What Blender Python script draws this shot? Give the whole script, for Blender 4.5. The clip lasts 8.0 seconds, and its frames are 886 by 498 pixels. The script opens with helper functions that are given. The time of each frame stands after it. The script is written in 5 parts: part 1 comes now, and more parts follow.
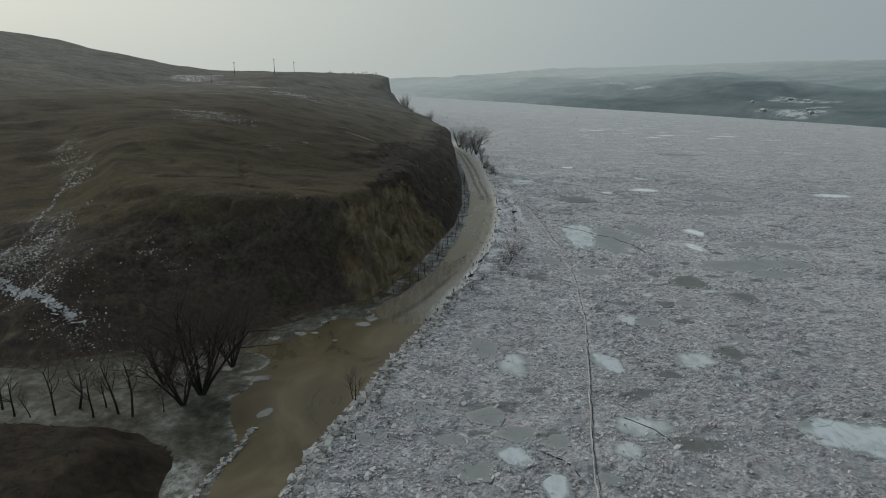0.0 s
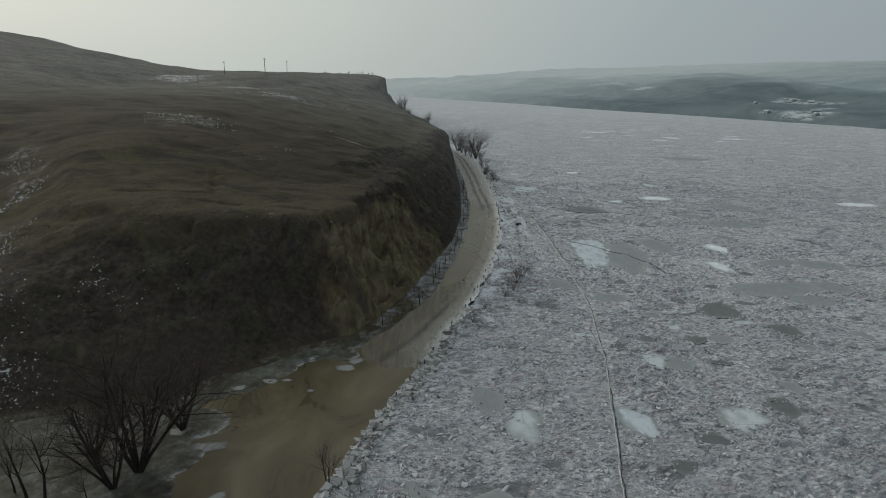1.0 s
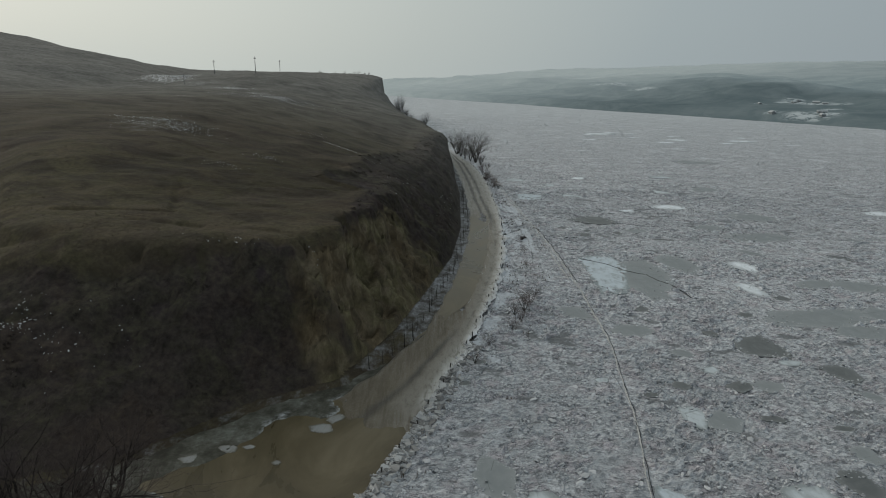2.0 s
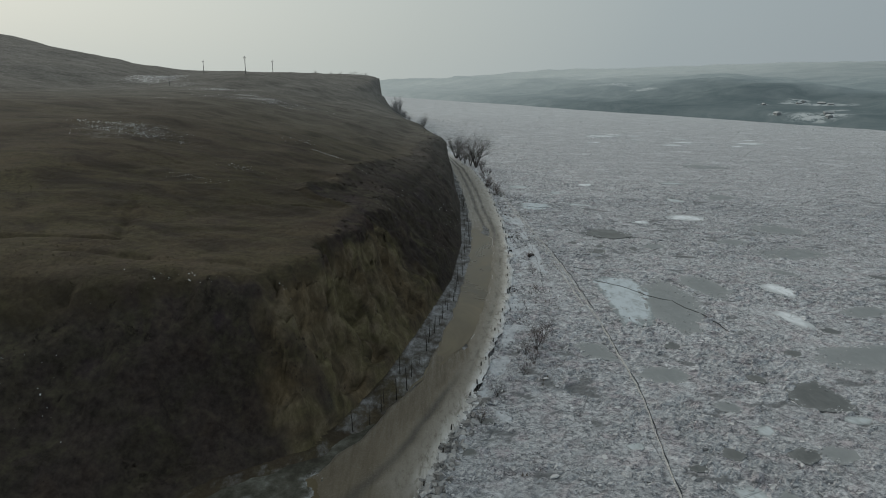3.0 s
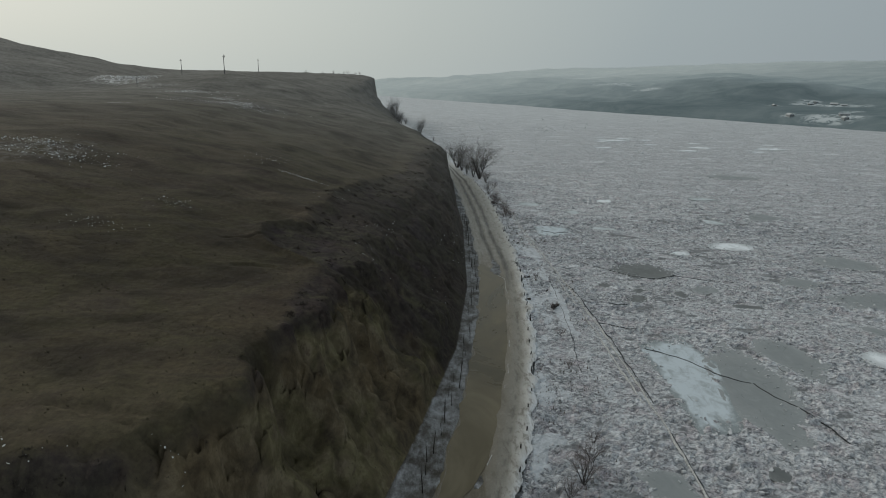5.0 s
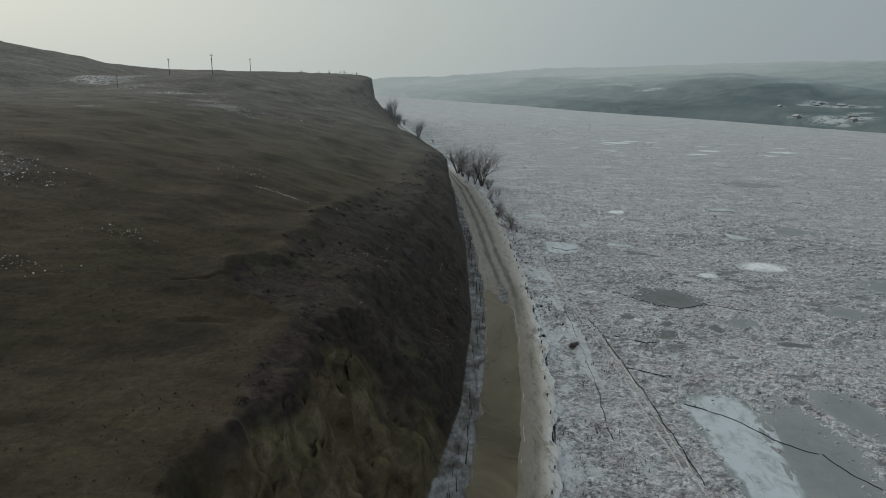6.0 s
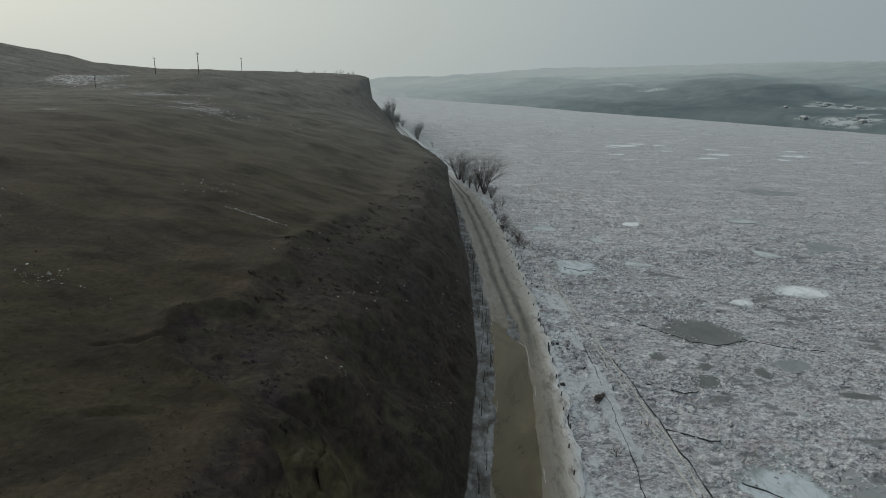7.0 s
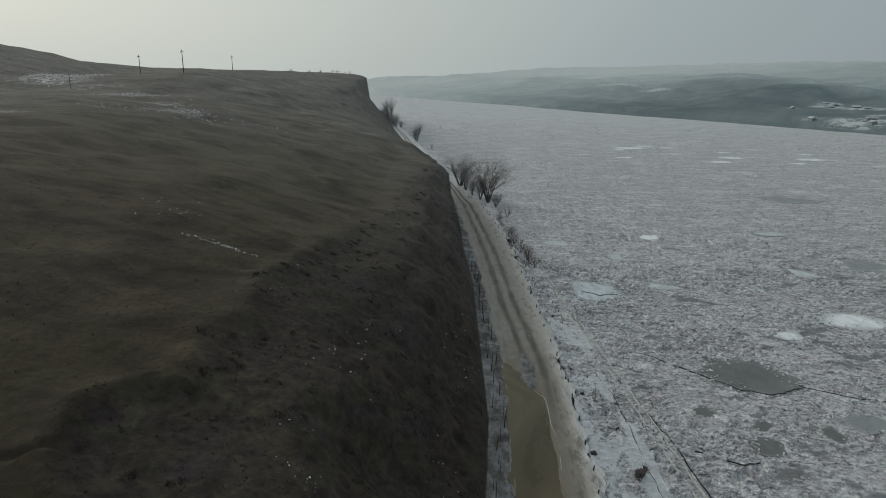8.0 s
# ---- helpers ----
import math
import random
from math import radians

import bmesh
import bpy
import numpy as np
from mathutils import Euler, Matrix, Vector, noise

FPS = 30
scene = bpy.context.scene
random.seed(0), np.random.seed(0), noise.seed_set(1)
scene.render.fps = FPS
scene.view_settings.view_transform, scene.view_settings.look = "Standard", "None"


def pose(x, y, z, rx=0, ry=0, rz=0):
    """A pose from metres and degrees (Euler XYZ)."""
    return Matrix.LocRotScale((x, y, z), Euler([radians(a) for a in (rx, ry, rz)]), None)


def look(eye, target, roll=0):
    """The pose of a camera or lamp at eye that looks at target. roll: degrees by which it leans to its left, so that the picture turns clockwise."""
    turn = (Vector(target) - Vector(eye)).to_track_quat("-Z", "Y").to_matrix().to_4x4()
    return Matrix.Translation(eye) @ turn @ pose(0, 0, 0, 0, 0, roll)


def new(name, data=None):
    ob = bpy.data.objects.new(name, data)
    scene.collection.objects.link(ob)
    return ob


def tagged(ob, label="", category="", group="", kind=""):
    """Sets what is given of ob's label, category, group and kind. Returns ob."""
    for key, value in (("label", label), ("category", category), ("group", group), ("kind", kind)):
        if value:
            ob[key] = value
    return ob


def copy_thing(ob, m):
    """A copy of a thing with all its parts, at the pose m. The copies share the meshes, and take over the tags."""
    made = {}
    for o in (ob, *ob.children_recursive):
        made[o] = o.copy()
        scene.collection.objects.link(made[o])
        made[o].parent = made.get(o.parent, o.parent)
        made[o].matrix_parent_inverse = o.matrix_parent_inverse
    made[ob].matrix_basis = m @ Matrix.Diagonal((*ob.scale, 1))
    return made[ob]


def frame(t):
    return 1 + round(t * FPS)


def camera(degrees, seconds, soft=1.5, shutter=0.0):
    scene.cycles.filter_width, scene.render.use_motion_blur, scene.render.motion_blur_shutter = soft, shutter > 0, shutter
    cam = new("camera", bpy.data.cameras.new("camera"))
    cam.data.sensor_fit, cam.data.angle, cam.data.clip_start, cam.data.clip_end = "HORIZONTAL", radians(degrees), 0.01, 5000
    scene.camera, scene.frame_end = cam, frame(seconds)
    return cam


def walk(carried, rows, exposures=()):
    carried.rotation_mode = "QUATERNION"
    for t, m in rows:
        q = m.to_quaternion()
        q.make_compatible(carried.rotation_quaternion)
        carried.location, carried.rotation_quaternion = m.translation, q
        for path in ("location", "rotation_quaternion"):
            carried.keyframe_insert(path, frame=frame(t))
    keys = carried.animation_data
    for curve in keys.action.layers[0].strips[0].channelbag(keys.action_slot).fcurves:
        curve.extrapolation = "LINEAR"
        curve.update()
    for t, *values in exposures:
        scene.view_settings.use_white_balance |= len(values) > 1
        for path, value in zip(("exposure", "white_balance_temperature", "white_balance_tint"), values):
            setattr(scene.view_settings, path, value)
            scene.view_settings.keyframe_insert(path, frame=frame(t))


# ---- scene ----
cam = camera(73.0, 8.0, 1.0)
# seconds, x, y, z in metres, then pitch, roll and yaw in degrees
ROWS = [
    (0.0, -0.000, 0.000, 40.000, -15.764, -1.070, 0.000),
    (0.5, 0.139, 7.926, 39.952, -15.757, -1.104, -0.068),
    (1.0, 0.258, 15.926, 40.046, -15.727, -1.132, -0.148),
    (1.5, 0.473, 23.776, 40.030, -15.735, -1.153, -0.203),
    (3.0, 0.552, 47.376, 40.115, -15.666, -1.135, -0.391),
    (3.5, 0.554, 55.224, 40.270, -15.690, -1.142, -0.421),
    (4.0, 0.418, 63.174, 40.533, -15.701, -1.142, -0.459),
    (4.5, 0.323, 71.033, 40.761, -15.732, -1.159, -0.511),
    (6.0, -0.096, 95.153, 41.781, -15.815, -1.274, -0.638),
    (6.5, -0.153, 103.150, 41.915, -15.846, -1.326, -0.690),
    (7.0, -0.296, 111.407, 42.121, -15.843, -1.373, -0.723),
    (7.5, -0.432, 119.555, 42.076, -15.870, -1.406, -0.770),
    (8.0, -0.681, 127.931, 42.103, -15.875, -1.424, -0.804),
]
walk(cam, [(t, pose(x, y, z, 90 + pitch, roll, yaw)) for t, x, y, z, pitch, roll, yaw in ROWS])

# ---- light ----
SUN_AZ, SUN_EL = radians(-52), radians(27)      # ahead and to the side of the cliff, behind thin cloud
world = bpy.data.worlds.new("overcast_sky")
scene.world = world
world.use_nodes = True
wt = world.node_tree
wt.nodes.clear()
w_out = wt.nodes.new("ShaderNodeOutputWorld")
w_bg = wt.nodes.new("ShaderNodeBackground")
w_sky = wt.nodes.new("ShaderNodeTexSky")
w_sky.sky_type = "NISHITA"
w_sky.sun_disc = False
w_sky.sun_elevation, w_sky.sun_rotation = SUN_EL, SUN_AZ
w_sky.air_density, w_sky.dust_density, w_sky.ozone_density = 1.0, 6.0, 1.0
w_co = wt.nodes.new("ShaderNodeTexCoord")
w_dot = wt.nodes.new("ShaderNodeVectorMath")
w_dot.operation = "DOT_PRODUCT"
w_dot.inputs[1].default_value = (math.sin(SUN_AZ) * math.cos(SUN_EL), math.cos(SUN_AZ) * math.cos(SUN_EL), math.sin(SUN_EL))
w_ramp = wt.nodes.new("ShaderNodeValToRGB")      # cloud, brighter towards the veiled sun
w_ramp.color_ramp.elements[0].position, w_ramp.color_ramp.elements[0].color = 0.0, (3.7, 4.2, 4.5, 1)
w_ramp.color_ramp.elements[1].position, w_ramp.color_ramp.elements[1].color = 1.0, (6.95, 7.2, 6.65, 1)
for pos, col in ((0.52, (3.05, 3.55, 3.8)), (0.66, (3.55, 4.1, 4.25)), (0.80, (4.70, 5.15, 4.98)), (0.93, (6.15, 6.5, 6.05))):
    el = w_ramp.color_ramp.elements.new(pos)
    el.color = (*col, 1)
w_mix = wt.nodes.new("ShaderNodeMix")
w_mix.data_type = "RGBA"
w_mix.inputs["Factor"].default_value = 0.94
wt.links.new(w_co.outputs["Generated"], w_dot.inputs[0])
w_map = wt.nodes.new("ShaderNodeMapRange")
w_map.inputs["From Min"].default_value, w_map.inputs["From Max"].default_value = -1, 1
wt.links.new(w_dot.outputs["Value"], w_map.inputs["Value"])
wt.links.new(w_map.outputs["Result"], w_ramp.inputs["Fac"])
wt.links.new(w_sky.outputs["Color"], w_mix.inputs["A"])
wt.links.new(w_ramp.outputs["Color"], w_mix.inputs["B"])
wt.links.new(w_mix.outputs["Result"], w_bg.inputs["Color"])
w_bg.inputs["Strength"].default_value = 0.1
wt.links.new(w_bg.outputs["Background"], w_out.inputs["Surface"])

sun = new("sun", bpy.data.lights.new("sun", "SUN"))
sun.data.energy, sun.data.angle, sun.data.color = 0.8, radians(26), (1.0, 0.97, 0.92)
sun.matrix_world = look((math.sin(SUN_AZ) * 100, math.cos(SUN_AZ) * 100, 100 * math.tan(SUN_EL)), (0, 0, 0))


# ---- materials ----
class Nodes:
    """A node material with a few short cuts."""

    def __init__(self, name, rough=0.9, spec=0.3):
        self.mat = bpy.data.materials.new(name)
        self.mat.use_nodes = True
        self.t = self.mat.node_tree
        self.b = self.t.nodes["Principled BSDF"]
        self.b.inputs["Roughness"].default_value = rough
        self.b.inputs["Specular IOR Level"].default_value = spec
        self.place = self.t.nodes.new("ShaderNodeNewGeometry").outputs["Position"]

    def node(self, kind, **sets):
        n = self.t.nodes.new(kind)
        for k, v in sets.items():
            n.inputs[k.replace("_", " ")].default_value = v
        return n

    def link(self, a, b):
        self.t.links.new(a, b)

    def scaled(self, sx, sy, sz):
        n = self.t.nodes.new("ShaderNodeVectorMath")
        n.operation = "MULTIPLY"
        n.inputs[1].default_value = (sx, sy, sz)
        self.link(self.place, n.inputs[0])
        return n.outputs["Vector"]

    def noise(self, scale, detail=4, rough=0.55, at=None, distort=0.0):
        n = self.node("ShaderNodeTexNoise", Scale=scale, Detail=detail, Roughness=rough, Distortion=distort)
        self.link(at or self.place, n.inputs["Vector"])
        return n.outputs["Fac"]

    def cells(self, scale, at=None, feature="F1", out="Distance"):
        n = self.node("ShaderNodeTexVoronoi", Scale=scale)
        n.feature = feature
        self.link(at or self.place, n.inputs["Vector"])
        return n.outputs[out]

    def ramp(self, fac, stops):
        n = self.t.nodes.new("ShaderNodeValToRGB")
        r = n.color_ramp
        r.elements[0].position, r.elements[0].color = stops[0][0], (*stops[0][1], 1)
        r.elements[1].position, r.elements[1].color = stops[-1][0], (*stops[-1][1], 1)
        for p, c in stops[1:-1]:
            r.elements.new(p).color = (*c, 1)
        self.link(fac, n.inputs["Fac"])
        return n.outputs["Color"]

    def span(self, value, lo, hi, a=0.0, b=1.0):
        n = self.t.nodes.new("ShaderNodeMapRange")
        for k, v in (("From Min", lo), ("From Max", hi), ("To Min", a), ("To Max", b)):
            n.inputs[k].default_value = v
        self.link(value, n.inputs["Value"])
        return n.outputs["Result"]

    def mix(self, fac, a, b, how="MIX"):
        n = self.t.nodes.new("ShaderNodeMix")
        n.data_type, n.blend_type = "RGBA", how
        for v, k in ((fac, "Factor"), (a, "A"), (b, "B")):
            if isinstance(v, (int, float)):
                n.inputs[k].default_value = v
            elif isinstance(v, tuple):
                n.inputs[k].default_value = (*v, 1)
            else:
                self.link(v, n.inputs[k])
        return n.outputs["Result"]

    def math(self, how, a, b=None):
        n = self.t.nodes.new("ShaderNodeMath")
        n.operation = how
        for v, k in ((a, 0), (b, 1)):
            if v is None:
                continue
            if isinstance(v, (int, float)):
                n.inputs[k].default_value = v
            else:
                self.link(v, n.inputs[k])
        return n.outputs[0]

    def attr(self, name, out="Fac"):
        n = self.t.nodes.new("ShaderNodeAttribute")
        n.attribute_name = name
        return n.outputs[out]

    def island(self):
        return self.t.nodes.new("ShaderNodeNewGeometry").outputs["Random Per Island"]

    def each(self):
        return self.t.nodes.new("ShaderNodeObjectInfo").outputs["Random"]

    def done(self, color, bump=None, strength=0.5, depth=0.1, rough=None):
        if isinstance(color, tuple):
            self.b.inputs["Base Color"].default_value = (*color, 1)
        else:
            self.link(color, self.b.inputs["Base Color"])
        if bump is not None:
            n = self.node("ShaderNodeBump", Strength=strength, Distance=depth)
            self.link(bump, n.inputs["Height"])
            self.link(n.outputs["Normal"], self.b.inputs["Normal"])
        if rough is not None:
            self.link(rough, self.b.inputs["Roughness"])
        return self.mat


def hill_material():
    m = Nodes("dry_grass_hillside", 0.95, 0.1)
    broad = m.noise(0.022, 5, 0.6, m.scaled(0.8, 1.6, 1.0))
    patch = m.noise(0.11, 6, 0.65, m.scaled(0.7, 1.3, 1.0), 0.6)
    fine = m.noise(1.7, 6, 0.7)
    grass = m.ramp(patch, [(0.34, (0.033, 0.030, 0.027)), (0.45, (0.064, 0.059, 0.046)), (0.56, (0.096, 0.089, 0.063)), (0.68, (0.056, 0.050, 0.045))])
    grass = m.mix(m.span(broad, 0.38, 0.62), grass, m.ramp(patch, [(0.34, (0.044, 0.039, 0.037)), (0.5, (0.073, 0.065, 0.056)), (0.66, (0.097, 0.087, 0.070))]))
    grass = m.mix(m.span(fine, 0.3, 0.72, 0.0, 0.65), grass, (0.026, 0.022, 0.017))
    # loess earth on the steep faces, in tilted beds and runnels
    runnels = m.noise(0.8, 6, 0.66, m.scaled(1.7, 1.7, 0.45), 0.3)
    blotch = m.noise(0.36, 6, 0.70, m.scaled(1.0, 1.0, 0.8), 0.35)
    earth = m.ramp(blotch, [(0.34, (0.050, 0.043, 0.033)), (0.44, (0.082, 0.072, 0.051)), (0.54, (0.120, 0.106, 0.073)), (0.63, (0.170, 0.152, 0.110)), (0.72, (0.085, 0.070, 0.055))])
    earth = m.mix(m.span(runnels, 0.57, 0.70, 0.0, 0.45), earth, (0.045, 0.040, 0.031))
    # bushy scrub in clumps of plum-brown twigs, olive moss and black gaps
    mottle = m.noise(0.30, 6, 0.62, m.scaled(1.0, 1.0, 0.7), 0.9)
    clumps = m.noise(1.3, 6, 0.68)
    scrub = m.ramp(m.mix(0.35, mottle, clumps), [(0.36, (0.026, 0.022, 0.025)), (0.46, (0.043, 0.038, 0.039)), (0.53, (0.062, 0.056, 0.051)), (0.60, (0.080, 0.076, 0.059)), (0.68, (0.112, 0.108, 0.096))])
    scrub = m.mix(m.span(m.noise(0.13, 4, 0.6), 0.45, 0.62, 0.0, 0.6), scrub, m.ramp(clumps, [(0.35, (0.026, 0.021, 0.021)), (0.65, (0.060, 0.047, 0.042))]))
    # scrub darker along the straight reach, on the gully slope and on the mound
    where = m.t.nodes.new("ShaderNodeSeparateXYZ")
    m.link(m.place, where.inputs["Vector"])
    scrub_dark = m.math("MULTIPLY", m.math("MAXIMUM", m.span(where.outputs["Y"], 140, 185, 0.0, 1.0), m.span(where.outputs["Y"], 116, 108, 0.0, 0.9)), m.span(mottle, 0.38, 0.60, 0.92, 0.5))
    scrub = m.mix(scrub_dark, scrub, m.ramp(clumps, [(0.35, (0.027, 0.024, 0.024)), (0.65, (0.064, 0.057, 0.053))]))
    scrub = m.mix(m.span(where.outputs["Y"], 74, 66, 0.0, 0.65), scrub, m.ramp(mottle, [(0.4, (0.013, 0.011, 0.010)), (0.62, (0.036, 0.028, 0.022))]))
    bare = m.attr("bare")
    steep = m.attr("steep")
    hue = m.noise(0.10, 5, 0.6, None, 0.4)
    tint = m.ramp(hue, [(0.36, (1.07, 0.98, 0.90)), (0.46, (1.04, 1.0, 0.98)), (0.56, (0.99, 1.02, 0.86)), (0.66, (1.03, 0.96, 1.06))])
    scrub, earth, grass = m.mix(1.0, scrub, tint, "MULTIPLY"), m.mix(1.0, earth, tint, "MULTIPLY"), m.mix(0.6, m.mix(1.0, grass, (1.03, 1.005, 0.925), "MULTIPLY"), tint, "MULTIPLY")
    face = m.mix(m.span(m.math("ADD", bare, m.math("MULTIPLY", m.math("SUBTRACT", patch, 0.5), 0.9)), 0.25, 0.75), scrub, earth)
    col = m.mix(m.span(m.math("ADD", steep, m.math("MULTIPLY", m.math("SUBTRACT", fine, 0.5), 0.5)), 0.3, 0.7), grass, face)
    # darker turf towards the brow of the near bluff
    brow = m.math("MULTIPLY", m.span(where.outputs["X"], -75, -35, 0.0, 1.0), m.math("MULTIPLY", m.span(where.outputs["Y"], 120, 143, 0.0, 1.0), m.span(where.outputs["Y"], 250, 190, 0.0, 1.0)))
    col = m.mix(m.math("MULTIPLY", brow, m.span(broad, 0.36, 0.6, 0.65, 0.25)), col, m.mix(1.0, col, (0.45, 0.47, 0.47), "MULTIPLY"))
    # paler further up the valley: distance haze painted into the hill colour
    col = m.mix(m.math("MULTIPLY", m.attr("hill_haze"), m.span(patch, 0.3, 0.7, 0.65, 1.0)), col, m.ramp(patch, [(0.3, (0.104, 0.107, 0.104)), (0.7, (0.182, 0.184, 0.177))]))
    # snow caught between the tufts; its thickening towards the far headland is painted haze
    whitening = m.math("MULTIPLY", m.attr("snow"), m.span(m.noise(0.6, 6, 0.75), 0.45, 0.7))
    col = m.mix(whitening, col, (0.55, 0.57, 0.60))
    col = m.mix(1.0, col, (1.05, 1.0, 0.95), "MULTIPLY")
    # low bank: frozen silt with patchy snow
    bn = m.mix(0.45, m.noise(0.26, 5, 0.62, None, 0.6), m.noise(1.3, 6, 0.7, m.scaled(1.0, 0.5, 1.0)))
    bank_col = m.ramp(bn, [(0.36, (0.075, 0.070, 0.064)), (0.44, (0.120, 0.116, 0.112)), (0.52, (0.205, 0.207, 0.212)), (0.64, (0.37, 0.38, 0.40))])
    col = m.mix(m.span(m.math("ADD", m.attr("low"), m.math("MULTIPLY", m.math("SUBTRACT", bn, 0.5), 0.8)), 0.35, 0.65), col, bank_col)
    h = m.math("ADD", m.math("MULTIPLY", fine, 0.6), m.math("MULTIPLY", runnels, 1.4))
    return m.done(col, h, 0.7, 0.22)


def ice_material():
    m = Nodes("broken_river_ice", 0.7, 0.35)
    # places pushed about, so that no crumb keeps a round outline
    push = m.node("ShaderNodeTexNoise", Scale=1.6, Detail=4.0, Roughness=0.7)
    m.link(m.place, push.inputs["Vector"])
    shift = m.t.nodes.new("ShaderNodeVectorMath")
    shift.operation = "MULTIPLY_ADD"
    shift.inputs[1].default_value = (0.9, 0.9, 0.0)
    m.link(push.outputs["Color"], shift.inputs[0])
    m.link(m.scaled(1.0, 1.5, 1.0), shift.inputs[2])
    a = shift.outputs["Vector"]
    where = m.t.nodes.new("ShaderNodeSeparateXYZ")
    m.link(m.place, where.inputs["Vector"])
    along = where.outputs["Y"]
    small = m.noise(3.4, 6, 0.75, a)
    middle = m.noise(0.42, 6, 0.68, m.scaled(0.8, 1.5, 1.0), 1.2)
    big = m.noise(0.07, 5, 0.6)
    grain = m.noise(5.0, 4, 0.8)
    # crumbs of snow-white ice with small dark holes between them
    pepper = m.noise(1.25, 5, 0.82, m.scaled(0.85, 1.15, 1.0), 0.5)
    tone = m.ramp(m.mix(0.25, pepper, grain), [(0.425, (0.085, 0.09, 0.098)), (0.465, (0.39, 0.395, 0.41)), (0.52, (0.60, 0.605, 0.62)), (0.60, (0.88, 0.88, 0.89))])
    # smoother refrozen slush between the crumbled fields
    sheet = m.ramp(m.noise(0.9, 5, 0.6, m.scaled(1.0, 1.3, 1.0)), [(0.35, (0.36, 0.375, 0.39)), (0.55, (0.47, 0.485, 0.495)), (0.7, (0.58, 0.595, 0.61))])
    tone = m.mix(m.span(middle, 0.56, 0.64, 0.0, 0.5), tone, sheet)
    tone = m.mix(m.span(big, 0.42, 0.7, 0.0, 0.2), tone, (0.46, 0.47, 0.48))
    # each old floe has its own tone
    floe = m.attr("floe")
    tone = m.mix(m.span(floe, 0.0, -0.5, 0.0, 0.25), tone, (0.36, 0.375, 0.385))
    tone = m.mix(m.span(floe, 0.1, 0.5, 0.0, 0.35), tone, (0.68, 0.69, 0.705))
    # wetter refrozen ice below the gully mouth
    tone = m.mix(m.math("MULTIPLY", m.span(along, 150, 60, 0.0, 0.8), m.span(m.noise(0.2, 5, 0.65), 0.40, 0.58, 0.3, 1.0)), tone, (0.27, 0.287, 0.30))
    # silt carried in the ice, faintly pink
    tone = m.mix(m.span(m.noise(0.30, 5, 0.6), 0.48, 0.68, 0.0, 0.6), tone, (0.53, 0.455, 0.475))
    # winding gaps between the crumbs, fine ones and broad ones
    def gaps(scale, sx, sy, width, amount, patches, lo, hi):
        n = m.noise(scale, 5, 0.68, m.scaled(sx, sy, 1.0), 0.9)
        line = m.span(m.math("ABSOLUTE", m.math("SUBTRACT", n, 0.5)), 0.0, width, 1.0, 0.0)
        return m.math("MULTIPLY", line, m.span(m.noise(patches, 4, 0.65), lo, hi, 0.12 * amount, amount))
    fine_gap = gaps(1.5, 0.75, 1.25, 0.050, 0.75, 0.9, 0.42, 0.58)
    broad_gap = gaps(0.6, 0.6, 1.2, 0.025, 0.9, 0.3, 0.46, 0.60)
    tone = m.mix(fine_gap, tone, (0.13, 0.135, 0.145))
    tone = m.mix(broad_gap, tone, (0.085, 0.09, 0.095))
    long_crack = m.span(m.cells(0.085, m.scaled(0.8, 1.5, 1.0), "DISTANCE_TO_EDGE"), 0.0, 0.010, 1.0, 0.0)
    tone = m.mix(m.math("MULTIPLY", long_crack, m.span(m.noise(0.12, 4), 0.48, 0.62, 0.0, 0.75)), tone, (0.11, 0.115, 0.12))
    # dark thin ice in the open pockets
    tone = m.mix(m.attr("pocket"), tone, m.ramp(small, [(0.3, (0.10, 0.105, 0.108)), (0.7, (0.20, 0.208, 0.21))]))
    # snow blown along the shore
    tone = m.mix(m.span(m.math("ADD", m.attr("drifted"), m.math("MULTIPLY", m.math("SUBTRACT", small, 0.5), 0.6)), 0.3, 0.6, 0.0, 0.95), tone, m.ramp(m.noise(1.2, 5, 0.6), [(0.3, (0.46, 0.48, 0.505)), (0.7, (0.68, 0.70, 0.725))]))
    # ice paled upstream, with the haze of distance put into its colour
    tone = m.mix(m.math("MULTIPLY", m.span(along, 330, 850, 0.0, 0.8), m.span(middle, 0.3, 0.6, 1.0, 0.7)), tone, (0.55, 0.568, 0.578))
    # pressure lines and leads drawn out across the stream
    line = m.noise(0.55, 6, 0.72, m.scaled(0.30, 0.9, 1.0), 0.4)
    reach = m.math("MULTIPLY", m.span(along, 140, 260, 0.0, 1.0), m.span(along, 1100, 500, 0.35, 1.0))
    tone = m.mix(m.math("MULTIPLY", reach, m.span(line, 0.54, 0.60, 0.0, 0.7)), tone, (0.27, 0.283, 0.292))
    tone = m.mix(m.math("MULTIPLY", reach, m.span(line, 0.44, 0.36, 0.0, 0.6)), tone, (0.80, 0.815, 0.83))
    fleck = m.noise(0.17, 6, 0.72, m.scaled(0.28, 0.75, 1.0), 0.6)
    upstream = m.span(along, 240, 380, 0.0, 1.0)
    tone = m.mix(m.math("MULTIPLY", upstream, m.span(fleck, 0.53, 0.60, 0.0, 0.55)), tone, (0.30, 0.313, 0.322))
    tone = m.mix(m.math("MULTIPLY", upstream, m.span(fleck, 0.43, 0.37, 0.0, 0.5)), tone, (0.74, 0.755, 0.77))
    tone = m.mix(1.0, tone, (0.99, 1.0, 1.018), "MULTIPLY")
    h = m.math("SUBTRACT", m.math("MULTIPLY", small, 1.6), m.math("ADD", fine_gap, m.math("MULTIPLY", broad_gap, 1.5)))
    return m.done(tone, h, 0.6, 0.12)


